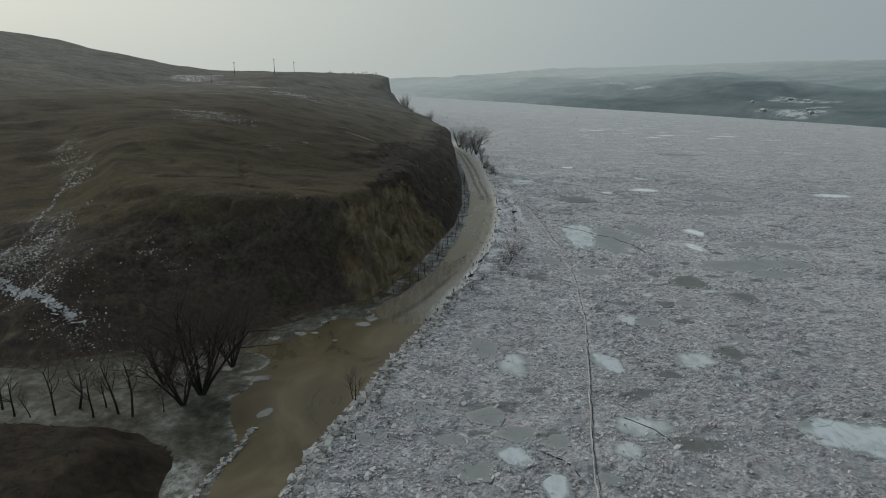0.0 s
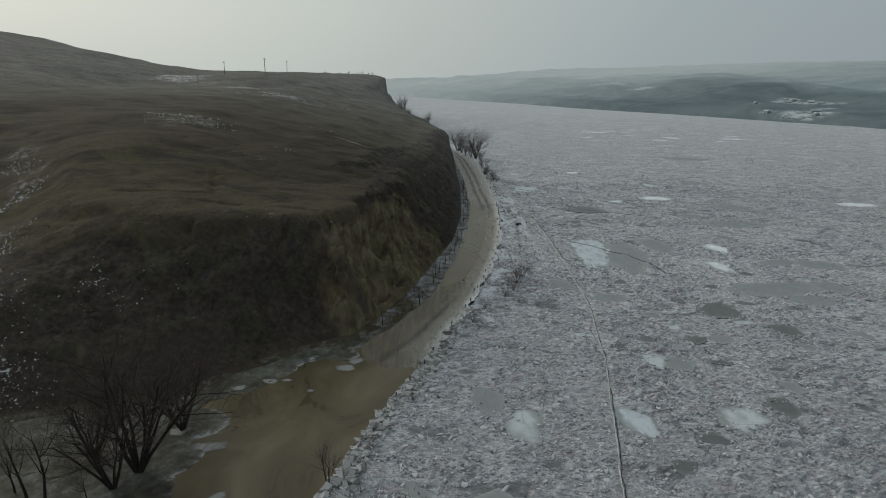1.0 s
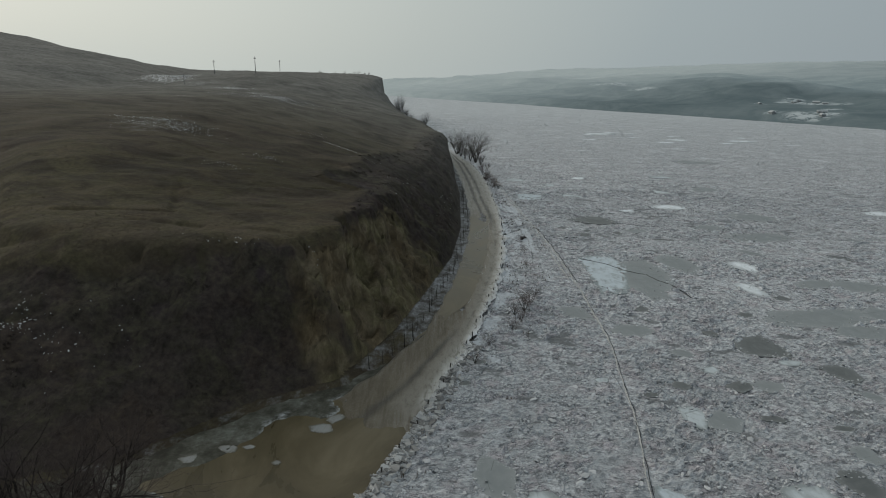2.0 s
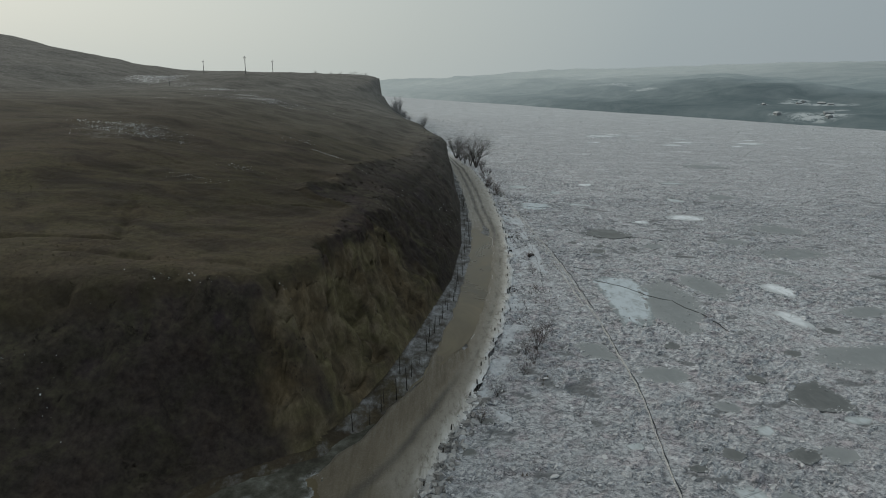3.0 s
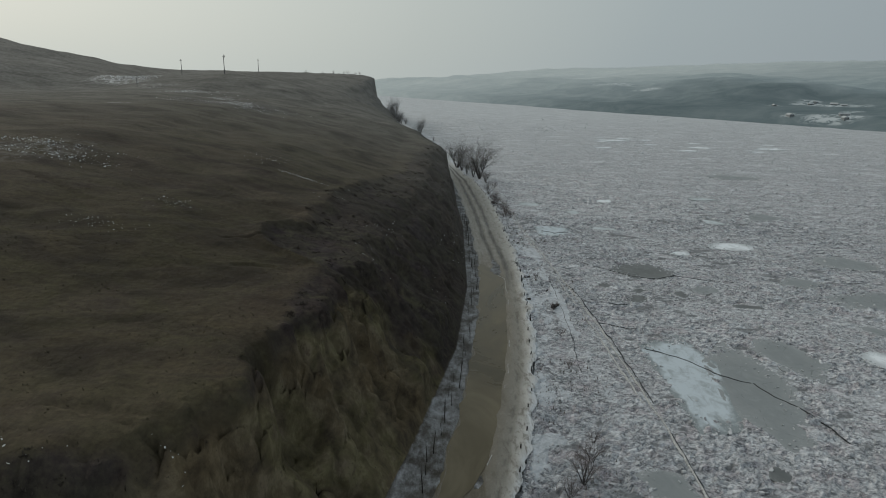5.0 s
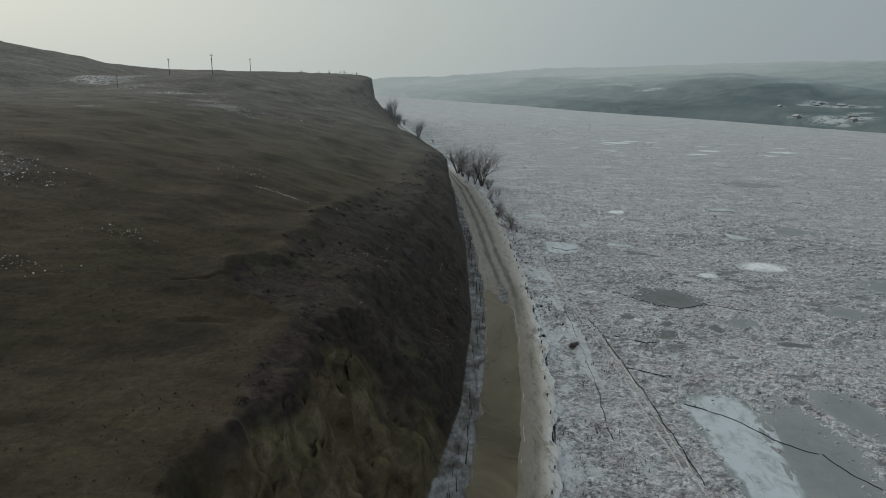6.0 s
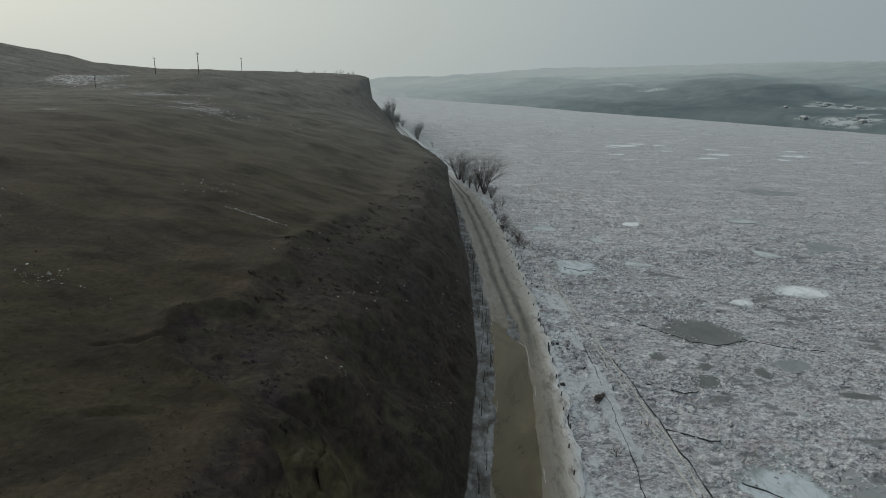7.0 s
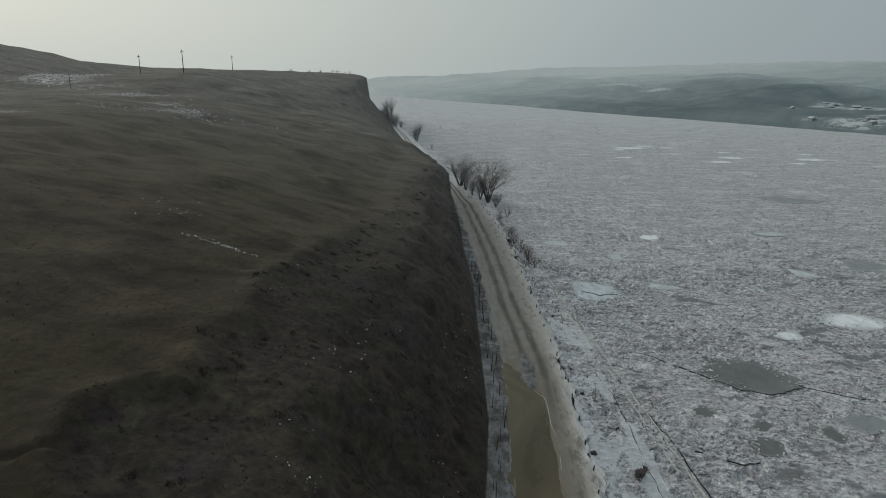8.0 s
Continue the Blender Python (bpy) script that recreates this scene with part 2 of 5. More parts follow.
def rubble_material(name, dark, mid, light):
    m = Nodes(name, 0.6, 0.4)
    col = m.ramp(m.island(), [(0.0, dark), (0.16, dark), (0.4, mid), (1.0, light)])
    col = m.mix(m.span(m.noise(6.0, 4), 0.4, 0.7, 0, 0.5), col, mid)
    # lumps further upstream fade to one pale tone, haze painted into their colour
    away = m.t.nodes.new("ShaderNodeSeparateXYZ")
    m.link(m.place, away.inputs["Vector"])
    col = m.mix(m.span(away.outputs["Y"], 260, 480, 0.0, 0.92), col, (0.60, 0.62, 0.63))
    return m.done(col, m.noise(9.0, 4), 0.5, 0.05)


def plate_material(name, core, rim, gloss, worn=0.05):
    m = Nodes(name, gloss, 0.5)
    n = m.noise(0.22, 5, 0.6, m.scaled(1.0, 0.7, 1.0), 0.5)
    edge = m.math("ADD", m.attr("rim"), m.math("MULTIPLY", m.math("SUBTRACT", n, 0.5), 2.6))
    col = m.mix(m.span(edge, worn, 0.75), core, rim)
    col = m.mix(m.span(m.noise(0.6, 6, 0.7, m.scaled(1.0, 0.6, 1.0), 0.8), 0.46, 0.68, 0.0, 0.7), col, rim)
    # crumbs and snow lodged on it
    crumb = m.noise(2.6, 6, 0.75)
    col = m.mix(m.math("MULTIPLY", m.span(crumb, 0.56, 0.64, 0.0, 0.8), m.span(m.math("ADD", m.attr("rim"), m.noise(0.5, 3)), 0.75, 1.2)), col, (0.52, 0.53, 0.545))
    vein = m.span(m.cells(0.16, None, "DISTANCE_TO_EDGE"), 0.0, 0.008)
    col = m.mix(m.math("MULTIPLY", m.span(vein, 0, 1, 0.7, 0.0), m.span(m.noise(0.3, 3), 0.5, 0.56)), col, (0.08, 0.09, 0.095))
    return m.done(col, m.noise(3.0, 5), 0.25, 0.06, m.span(n, 0.3, 0.7, gloss, min(1, gloss + 0.35)))


def mud_water_material():
    m = Nodes("silty_flood_water", 0.3, 0.17)
    n = m.noise(0.07, 5, 0.6, m.scaled(1.4, 0.8, 1.0), 1.2)
    col = m.ramp(n, [(0.32, (0.062, 0.052, 0.031)), (0.5, (0.110, 0.090, 0.055)), (0.66, (0.162, 0.135, 0.089))])
    return m.done(col, m.noise(0.8, 3), 0.06, 0.05, m.span(n, 0.3, 0.7, 0.22, 0.42))


def slush_material():
    m = Nodes("grey_slush_ice", 0.85, 0.2)
    n = m.noise(0.16, 5, 0.6)
    f = m.noise(0.9, 6, 0.72)
    col = m.ramp(m.mix(0.45, n, f), [(0.36, (0.040, 0.038, 0.029)), (0.44, (0.060, 0.058, 0.046)), (0.52, (0.100, 0.099, 0.082)), (0.60, (0.165, 0.167, 0.150)), (0.70, (0.31, 0.32, 0.31))])
    col = m.mix(m.math("MULTIPLY", m.attr("crust"), m.span(f, 0.42, 0.62)), col, (0.40, 0.415, 0.425))
    return m.done(col, f, 0.5, 0.15)


def road_material():
    m = Nodes("muddy_slush_road", 0.6, 0.4)
    uv = m.t.nodes.new("ShaderNodeUVMap")
    sep = m.t.nodes.new("ShaderNodeSeparateXYZ")
    m.link(uv.outputs["UV"], sep.inputs["Vector"])
    across = sep.outputs["X"]
    wob = m.noise(0.35, 5, 0.65, m.scaled(1.0, 0.35, 1.0))
    u = m.math("ADD", across, m.math("MULTIPLY", m.math("SUBTRACT", wob, 0.5), 0.16))
    col = m.ramp(u, [(0.0, (0.30, 0.30, 0.30)), (0.06, (0.24, 0.22, 0.19)), (0.14, (0.165, 0.139, 0.104)), (0.5, (0.185, 0.158, 0.120)), (0.66, (0.215, 0.195, 0.162)), (0.80, (0.275, 0.258, 0.226)), (0.90, (0.50, 0.488, 0.465)), (1.0, (0.70, 0.71, 0.725))])
    streak = m.noise(1.1, 5, 0.7, m.scaled(1.6, 0.12, 1.0))
    col = m.mix(m.span(streak, 0.46, 0.7, 0.0, 0.4), col, (0.125, 0.104, 0.077))
    splash = m.noise(0.8, 6, 0.74, m.scaled(1.3, 0.7, 1.0))
    col = m.mix(m.span(splash, 0.54, 0.66, 0.0, 0.65), col, (0.115, 0.096, 0.072))
    col = m.mix(m.span(splash, 0.44, 0.34, 0.0, 0.35), col, (0.33, 0.305, 0.265))
    # paler frozen slush where the road leaves the water
    col = m.mix(m.math("MULTIPLY", m.span(sep.outputs["Y"], 204, 222, 0.0, 0.6), m.span(splash, 0.36, 0.6, 1.0, 0.55)), col, (0.35, 0.342, 0.322))
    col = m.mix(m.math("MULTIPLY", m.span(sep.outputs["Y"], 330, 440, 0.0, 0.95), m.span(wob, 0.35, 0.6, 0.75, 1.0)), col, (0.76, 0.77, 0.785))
    # soaked mud beside the water
    col = m.mix(m.math("MULTIPLY", m.attr("wet"), m.span(streak, 0.35, 0.65, 0.95, 0.5)), col, (0.108, 0.088, 0.060))
    col = m.mix(m.math("MULTIPLY", m.attr("rut"), 0.95), col, (0.066, 0.060, 0.050))
    scar = m.math("MULTIPLY", m.span(m.noise(0.55, 6, 0.7, m.scaled(1.8, 0.5, 1.0), 0.6), 0.53, 0.63), m.span(across, 0.62, 0.74, 0.0, 0.75))
    col = m.mix(scar, col, (0.13, 0.112, 0.088))
    grit = m.noise(4.0, 5, 0.7)
    col = m.mix(m.span(grit, 0.5, 0.8, 0, 0.16), col, (0.45, 0.45, 0.44))
    return m.done(col, m.math("ADD", grit, m.math("MULTIPLY", streak, 2.0)), 0.5, 0.12, m.span(streak, 0.35, 0.65, 0.75, 0.4))


def snow_material():
    m = Nodes("crusted_snow", 0.85, 0.2)
    n = m.noise(0.7, 6, 0.7)
    col = m.ramp(n, [(0.3, (0.30, 0.30, 0.30)), (0.5, (0.52, 0.53, 0.55)), (0.7, (0.70, 0.71, 0.73))])
    return m.done(col, m.noise(3.0, 5), 0.5, 0.15)


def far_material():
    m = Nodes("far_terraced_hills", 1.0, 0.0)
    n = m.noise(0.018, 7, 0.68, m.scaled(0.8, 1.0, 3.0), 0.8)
    # pale blue-grey base colours carry the haze across the river
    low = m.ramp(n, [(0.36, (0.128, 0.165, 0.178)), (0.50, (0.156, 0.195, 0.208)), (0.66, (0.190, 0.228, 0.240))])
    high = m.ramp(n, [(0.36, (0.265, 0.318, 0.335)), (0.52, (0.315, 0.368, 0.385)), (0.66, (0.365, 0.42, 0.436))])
    # haze painted over the higher ground further in, as a paler ramp
    col = m.mix(m.attr("ridge_haze"), low, high)
    col = m.mix(m.attr("back_haze"), col, m.ramp(n, [(0.35, (0.33, 0.378, 0.395)), (0.65, (0.40, 0.445, 0.458))]))
    # up the valley the painted haze brings the hills close to the sky's tone
    col = m.mix(m.attr("valley_haze"), col, m.ramp(n, [(0.35, (0.50, 0.55, 0.56)), (0.65, (0.57, 0.61, 0.61))]))
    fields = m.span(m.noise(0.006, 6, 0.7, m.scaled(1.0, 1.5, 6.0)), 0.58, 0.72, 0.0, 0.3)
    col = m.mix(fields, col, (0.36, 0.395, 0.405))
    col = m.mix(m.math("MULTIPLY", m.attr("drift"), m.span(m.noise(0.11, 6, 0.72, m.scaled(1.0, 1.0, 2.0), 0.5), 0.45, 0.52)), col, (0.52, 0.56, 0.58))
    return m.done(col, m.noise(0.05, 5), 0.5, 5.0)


def plain_material(name, col, rough=0.85, scale=3.0, vary=0.45):
    m = Nodes(name, rough, 0.25)
    n = m.noise(scale, 5, 0.65)
    c = m.ramp(n, [(0.3, tuple(v * (1 - vary) for v in col)), (0.7, tuple(v * (1 + vary) for v in col))])
    return m.done(c, m.noise(scale * 4, 4), 0.4, 0.03)


HILL, ICE = hill_material(), ice_material()
RUBBLE = rubble_material("ice_rubble_blocks", (0.28, 0.286, 0.298), (0.46, 0.467, 0.484), (0.60, 0.605, 0.62))
EDGE = rubble_material("shelf_edge_ice", (0.15, 0.145, 0.14), (0.33, 0.325, 0.32), (0.52, 0.52, 0.52))
WHITE_PLATE = plate_material("white_smooth_ice", (0.52, 0.565, 0.59), (0.27, 0.295, 0.30), 0.45)
BLUE_PLATE = plate_material("blue_smooth_ice", (0.52, 0.58, 0.625), (0.24, 0.27, 0.28), 0.4, 0.4)
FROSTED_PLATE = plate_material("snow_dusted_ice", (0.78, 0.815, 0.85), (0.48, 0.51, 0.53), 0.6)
GREY_PLATE = plate_material("grey_smooth_ice", (0.215, 0.233, 0.238), (0.27, 0.285, 0.29), 0.4)
DARK_PLATE = plate_material("dark_thin_ice", (0.105, 0.112, 0.112), (0.16, 0.168, 0.168), 0.4)
FLOE = plate_material("silty_drift_ice", (0.27, 0.275, 0.27), (0.13, 0.122, 0.10), 0.6)
WATER, SLUSH, ROAD, SNOW, FAR = mud_water_material(), slush_material(), road_material(), snow_material(), far_material()
CRACK = plain_material("open_crack_water", (0.022, 0.024, 0.025), 0.4)
SEAM = plain_material("silty_pressure_seam", (0.47, 0.465, 0.455), 0.9)
BARK = plain_material("dark_bark", (0.030, 0.025, 0.022), 0.95, 8.0)
TWIG = plain_material("bare_twigs", (0.105, 0.093, 0.085), 0.95, 8.0)
PALE_BARK = plain_material("grey_willow_bark", (0.085, 0.078, 0.074), 0.95, 8.0)
# twigs lightened to put distance haze into the far trees' colour
HAZE_TWIG = plain_material("haze_paled_twigs", (0.30, 0.30, 0.30), 0.95, 8.0)
PALE_TWIG = plain_material("pale_willow_twigs", (0.20, 0.19, 0.182), 0.95, 8.0)
SHRUB_TWIG = plain_material("reddish_shrub_twigs", (0.19, 0.155, 0.145), 0.95, 8.0)
DARK_TWIG = plain_material("dark_reddish_twigs", (0.062, 0.048, 0.044), 0.95, 8.0)
REED = plain_material("dry_reed_stems", (0.11, 0.085, 0.06), 0.95, 8.0)
POST = plain_material("weathered_post_wood", (0.05, 0.045, 0.04), 0.9, 8.0)
CONCRETE = plain_material("concrete_pole", (0.10, 0.10, 0.105), 0.9, 4.0, 0.2)
CERAMIC = plain_material("brown_ceramic", (0.06, 0.04, 0.03), 0.3, 8.0, 0.2)
WALL = plain_material("mud_plaster_wall", (0.24, 0.255, 0.26), 0.95, 1.0, 0.2)
ROOFSNOW = plain_material("snow_covered_roof", (0.66, 0.68, 0.69), 0.9, 0.5, 0.12)
HOUSE_ROOF = plain_material("grey_roof_snow", (0.42, 0.44, 0.45), 0.9, 0.5, 0.15)
STONE = plain_material("dark_shore_stone", (0.055, 0.05, 0.048), 0.95, 2.0)


# ---- shared shapes ----
def lattice(ix, iy, seed):
    h = (ix.astype(np.int64) * 374761393 + iy.astype(np.int64) * 668265263 + seed * 1274126177) & 0x7FFFFFFF
    h = ((h ^ (h >> 13)) * 1274126177) & 0x7FFFFFFF
    return ((h ^ (h >> 16)) & 0xFFFFF) / float(0xFFFFF)


def value_noise(x, y, seed=0):
    ix, iy = np.floor(x), np.floor(y)
    fx, fy = x - ix, y - iy
    fx, fy = fx * fx * (3 - 2 * fx), fy * fy * (3 - 2 * fy)
    a, b = lattice(ix, iy, seed), lattice(ix + 1, iy, seed)
    c, d = lattice(ix, iy + 1, seed), lattice(ix + 1, iy + 1, seed)
    return (a * (1 - fx) + b * fx) * (1 - fy) + (c * (1 - fx) + d * fx) * fy - 0.5


def fbm(x, y, size, octaves=4, seed=0):
    total, amp, s = 0, 1.0, 1.0 / size
    for k in range(octaves):
        total = total + amp * value_noise(x * s + 17.3 * k, y * s - 9.1 * k, seed + k)
        amp, s = amp * 0.5, s * 2.07
    return total


def blocks(x, y, size, seed):
    """Tilted broken cells: for each place the height of its cell's slab and the distance to the cell's rim."""
    gx, gy = x / size, y / size
    ix, iy = np.floor(gx), np.floor(gy)
    best = np.full(x.shape, 9.0)
    second = np.full(x.shape, 9.0)
    height = np.zeros(x.shape)
    for dx in (-1, 0, 1):
        for dy in (-1, 0, 1):
            cx, cy = ix + dx, iy + dy
            px, py = cx + 0.1 + 0.8 * lattice(cx, cy, seed), cy + 0.1 + 0.8 * lattice(cx, cy, seed + 1)
            ex, ey = gx - px, gy - py
            d = np.hypot(ex, ey)
            z = lattice(cx, cy, seed + 2) - 0.5 + ex * (lattice(cx, cy, seed + 3) - 0.5) * 1.6 + ey * (lattice(cx, cy, seed + 4) - 0.5) * 1.6
            near = d < best
            second = np.where(near, best, np.minimum(second, d))
            height = np.where(near, z, height)
            best = np.where(near, d, best)
    return height, second - best


def step(a, b, x):
    k = np.clip((x - a) / (b - a), 0, 1)
    return k * k * (3 - 2 * k)


def mesh_from(name, verts, faces, material, smooth=False):
    """A mesh of equal-sided faces from arrays."""
    me = bpy.data.meshes.new(name)
    verts, faces = np.asarray(verts, dtype=np.float32), np.asarray(faces, dtype=np.int32)
    n, k = faces.shape
    me.vertices.add(len(verts))
    me.vertices.foreach_set("co", verts.ravel())
    me.loops.add(n * k)
    me.loops.foreach_set("vertex_index", faces.ravel())
    me.polygons.add(n)
    me.polygons.foreach_set("loop_start", np.arange(0, n * k, k, dtype=np.int32))
    me.update(calc_edges=True)
    me.validate()
    me.polygons.foreach_set("use_smooth", np.full(n, smooth))
    me.materials.append(material)
    return me


def grid_faces(ny, nx):
    i = np.arange(ny * nx).reshape(ny, nx)
    return np.stack([i[:-1, :-1], i[:-1, 1:], i[1:, 1:], i[1:, :-1]], -1).reshape(-1, 4)


def add_attribute(me, name, values):
    me.attributes.new(name, "FLOAT", "POINT").data.foreach_set("value", np.asarray(values, dtype=np.float32).ravel())


def part(name, data, parent, label=""):
    ob = new(name, data)
    ob.parent = parent
    return tagged(ob, label)


def bm_mesh(name, bm, material, smooth=False):
    me = bpy.data.meshes.new(name)
    bm.normal_update()
    bm.to_mesh(me)
    bm.free()
    me.materials.append(material)
    if smooth:
        me.polygons.foreach_set("use_smooth", np.full(len(me.polygons), True))
    return me


def steps_between(lo, hi, fine, centre_lo, centre_hi, growth):
    """Coordinates from lo to hi: even in the middle stretch, growing towards both ends."""
    mid = list(np.arange(centre_lo, centre_hi, fine))
    out, v, s = [], centre_hi, fine
    while v < hi:
        out.append(v)
        s *= growth
        v += s
    out.append(hi)
    low, v, s = [], centre_lo, fine
    while v > lo:
        s *= growth
        v -= s
        low.append(max(v, lo))
    return np.array(low[::-1] + mid + out)


# ---- plan of the bank ----
# foot of the bluff, from far upstream round the near corner into the side gully
FOOT = np.array([(-520, 1420), (-200, 1150), (-90, 900), (-40, 700), (-30, 608), (-5.6, 432), (4.4, 380), (6.6, 310), (8.6, 250), (7.2, 195),
                 (4.0, 166), (-2, 140), (-7, 121), (-13, 106.5), (-22, 101), (-34, 88), (-58, 78), (-110, 84), (-260, 100)], float)
# rise of the face: width and share of height at two breaks, and the width to the lip
BREAK_A = [20, 20, 15, 10, 10, 8, 4, 1.6, 2, 3, 2.4, 2.6, 2.4, 2.2, 4, 6, 6, 10, 14]
SHARE_A = [.3, .3, .3, .3, .3, .3, .35, .45, .32, .28, .25, .26, .3, .3, .3, .16, .2, .2, .2]
BREAK_B = [60, 50, 40, 22.5, 21.5, 24, 12, 3.2, 5, 8.5, 9.8, 7.4, 5.2, 4.6, 9.6, 15, 20, 40, 50]
SHARE_B = [.7, .7, .7, .6, .6, .7, .72, .82, .68, .70, .68, .62, .70, .80, .80, .48, .6, .6, .6]
LIP = [120, 90, 60, 23.5, 22.5, 44, 26, 5.5, 11, 16, 15, 9.8, 7.2, 6.2, 11.2, 30, 40, 90, 120]
# how far up the face the dark scrub reaches
SCRUB = [60, 60, 60, 40, 34, 44, 30, 8, 18, 27, 26, 13, 8.0, 7.4, 14.5, 26, 30, 34, 40]
# where the face is bald earth
BALD = [0, 0, 0, 0, 0, 0, 0, 0, 0, 0, 0.12, 1, 1, 0.62, 0, 0, 0, 0, 0]
# height of the upland behind the lip
UP_X = [-900, -350, -230, -170, -105, -70, -35, -12, 5]
UP_Y = [40, 100, 150, 200, 300, 350, 390, 460, 520, 600, 900, 1500]
UP_SOUTH = [(60, 30, 26, 24, 22, 20, 19, 18.5, 18), (70, 36, 30, 26, 21.5, 19.2, 18.2, 19.2, 19), (80, 42, 34, 30, 26, 24.5, 20.5, 17.5, 14.5),
            (90, 46, 37, 33, 30, 28.5, 22.5, 17, 14.5), (105, 54, 42, 34, 33, 31, 25.5, 19.5, 17)]
UP_NORTH = [(110, 58, 43, 34.6, 35.6, 32.3, 26.5, 20.5, 18.5), (115, 62, 48, 40, 42, 36, 28, 22, 20), (120, 68, 52, 40.5, 43.5, 38, 31, 25, 22), (120, 71, 46.5, 43.5, 44, 41, 35, 28, 24),
            (95, 54, 43.5, 43.5, 44.8, 44.6, 38, 30, 26), (44, 38, 37, 37, 37, 37, 35, 32, 28), (20, 20, 20, 20, 20, 20, 20, 20, 20)]
UPLAND = np.array(UP_SOUTH + UP_NORTH, float)
# far-side low mound across the gully mouth, dark and close to the start
MOUND = np.array([(-24.5, -60), (-26.5, 40), (-27.5, 56), (-34, 63), (-60, 63.5), (-120, 66), (-400, 80)], float)
# edge of the river ice and of the road
EDGE_Y = [-200, 30, 50, 59, 67.5, 80, 88, 95, 108, 122, 131, 143, 159, 171, 181, 194, 209, 230, 250, 272, 300, 331, 345, 384, 432, 500, 608, 700, 900, 1150, 1420, 2500]
EDGE_X = [-22, -18, -15, -13.4, -10.3, -7.1, -4.1, -1.4, 2.6, 6.9, 9.1, 12, 15, 16.6, 17.7, 18.5, 19.5, 19.9, 20, 20, 19, 16.4, 13.6, 8.2, 1.6, -7.5, -21.5, -36, -83, -190, -505, -1800]
ROAD_Y = [100, 108, 122, 131, 143, 159, 171, 181, 194, 209, 230, 250, 280, 310, 340, 384, 432, 500, 608, 720]
ROAD_X = [-14, -8, -1.6, 0.4, 2.7, 5.4, 7.0, 8.1, 9.3, 10.2, 10.3, 10.3, 9.6, 8.3, 7.2, 3.5, -5.0, -15.5, -29.0, -46]


FOOT_ARC = np.concatenate([[0], np.cumsum(np.hypot(np.diff(FOOT[:, 0]), np.diff(FOOT[:, 1])))])
DITCHES = [((-46.5, 140.5), (-40.5, 122.5)), ((-40.5, 122.5), (-58, 121)), ((-28.5, 158), (-22.8, 161)), ((-24, 149), (-20, 150)), ((-44.0, 117.5), (-34, 117.0)), ((-27, 117), (-20, 116.5)), ((-62, 171), (-50, 164))]


# snow lying in hollows of the hill: x, y, half sizes, depth
DRIFTS = [(-152, 385, 15, 17, 1.6), (-128, 358, 10, 9, 0.8), (-101, 338, 12, 10, 0.75), (-84, 322, 7, 8, 0.6), (-70, 303, 8, 8, 0.75), (-99, 273, 4, 3, 0.6), (-70, 186, 10, 9, 0.3), (-96, 154, 5, 4, 0.5), (-84, 140, 3, 9, 0.4), (-75, 112, 5, 8, 0.22), (-72, 101, 7, 5, 0.28)]


def ice_edge(y):
    return np.interp(y, EDGE_Y, EDGE_X)


def to_line(x, y, line):
    """Signed distance to a line (positive on its hill side) and the place along it."""
    best, sign, along = np.full(x.shape, 1e9), np.zeros(x.shape), np.zeros(x.shape)
    for k in range(len(line) - 1):
        (ax, ay), (bx, by) = line[k], line[k + 1]
        dx, dy = bx - ax, by - ay
        u = np.clip(((x - ax) * dx + (y - ay) * dy) / (dx * dx + dy * dy), 0, 1)
        d = np.hypot(x - ax - u * dx, y - ay - u * dy)
        side = -(dx * (y - ay) - dy * (x - ax)) / np.hypot(dx, dy)
        closer = (d < best - 1e-6) | ((np.abs(d - best) <= 1e-6) & (np.abs(side) > np.abs(sign)))
        best = np.where(closer, d, best)
        sign = np.where(closer, side, sign)
        along = np.where(closer, k + u, along)
    return np.where(sign >= 0, best, -best), along


def blended(x, y, tables, reach=3.0):
    """Values kept along the foot, read at a place and mixed softly between the nearest stretches."""
    places, gaps = [], []
    for k in range(len(FOOT) - 1):
        (ax, ay), (bx, by) = FOOT[k], FOOT[k + 1]
        dx, dy = bx - ax, by - ay
        u = np.clip(((x - ax) * dx + (y - ay) * dy) / (dx * dx + dy * dy), 0, 1)
        gaps.append(np.hypot(x - ax - u * dx, y - ay - u * dy))
        places.append(k + u)
    near = np.minimum.reduce(gaps)
    total, sums = 0, [0] * len(tables)
    knots = np.arange(len(FOOT))
    for g, p in zip(gaps, places):
        w = np.exp(-(g - near) / reach)
        total = total + w
        sums = [a + w * np.interp(p, knots, t) for a, t in zip(sums, tables)]
    return [a / total for a in sums]


def upland(x, y):
    rows = np.array([np.interp(x.ravel(), UP_X, r) for r in UPLAND])
    at = np.clip(np.interp(y.ravel(), UP_Y, np.arange(len(UP_Y))), 0, len(UP_Y) - 1.001)
    k = at.astype(int)
    n = len(UP_Y)
    u = at - k
    i = np.arange(x.size)
    p0, p1, p2, p3 = rows[np.maximum(k - 1, 0), i], rows[k, i], rows[k + 1, i], rows[np.minimum(k + 2, n - 1), i]
    z = p1 + 0.5 * u * (p2 - p0 + u * (2 * p0 - 5 * p1 + 4 * p2 - p3 + u * (3 * (p1 - p2) + p3 - p0)))
    return z.reshape(x.shape)


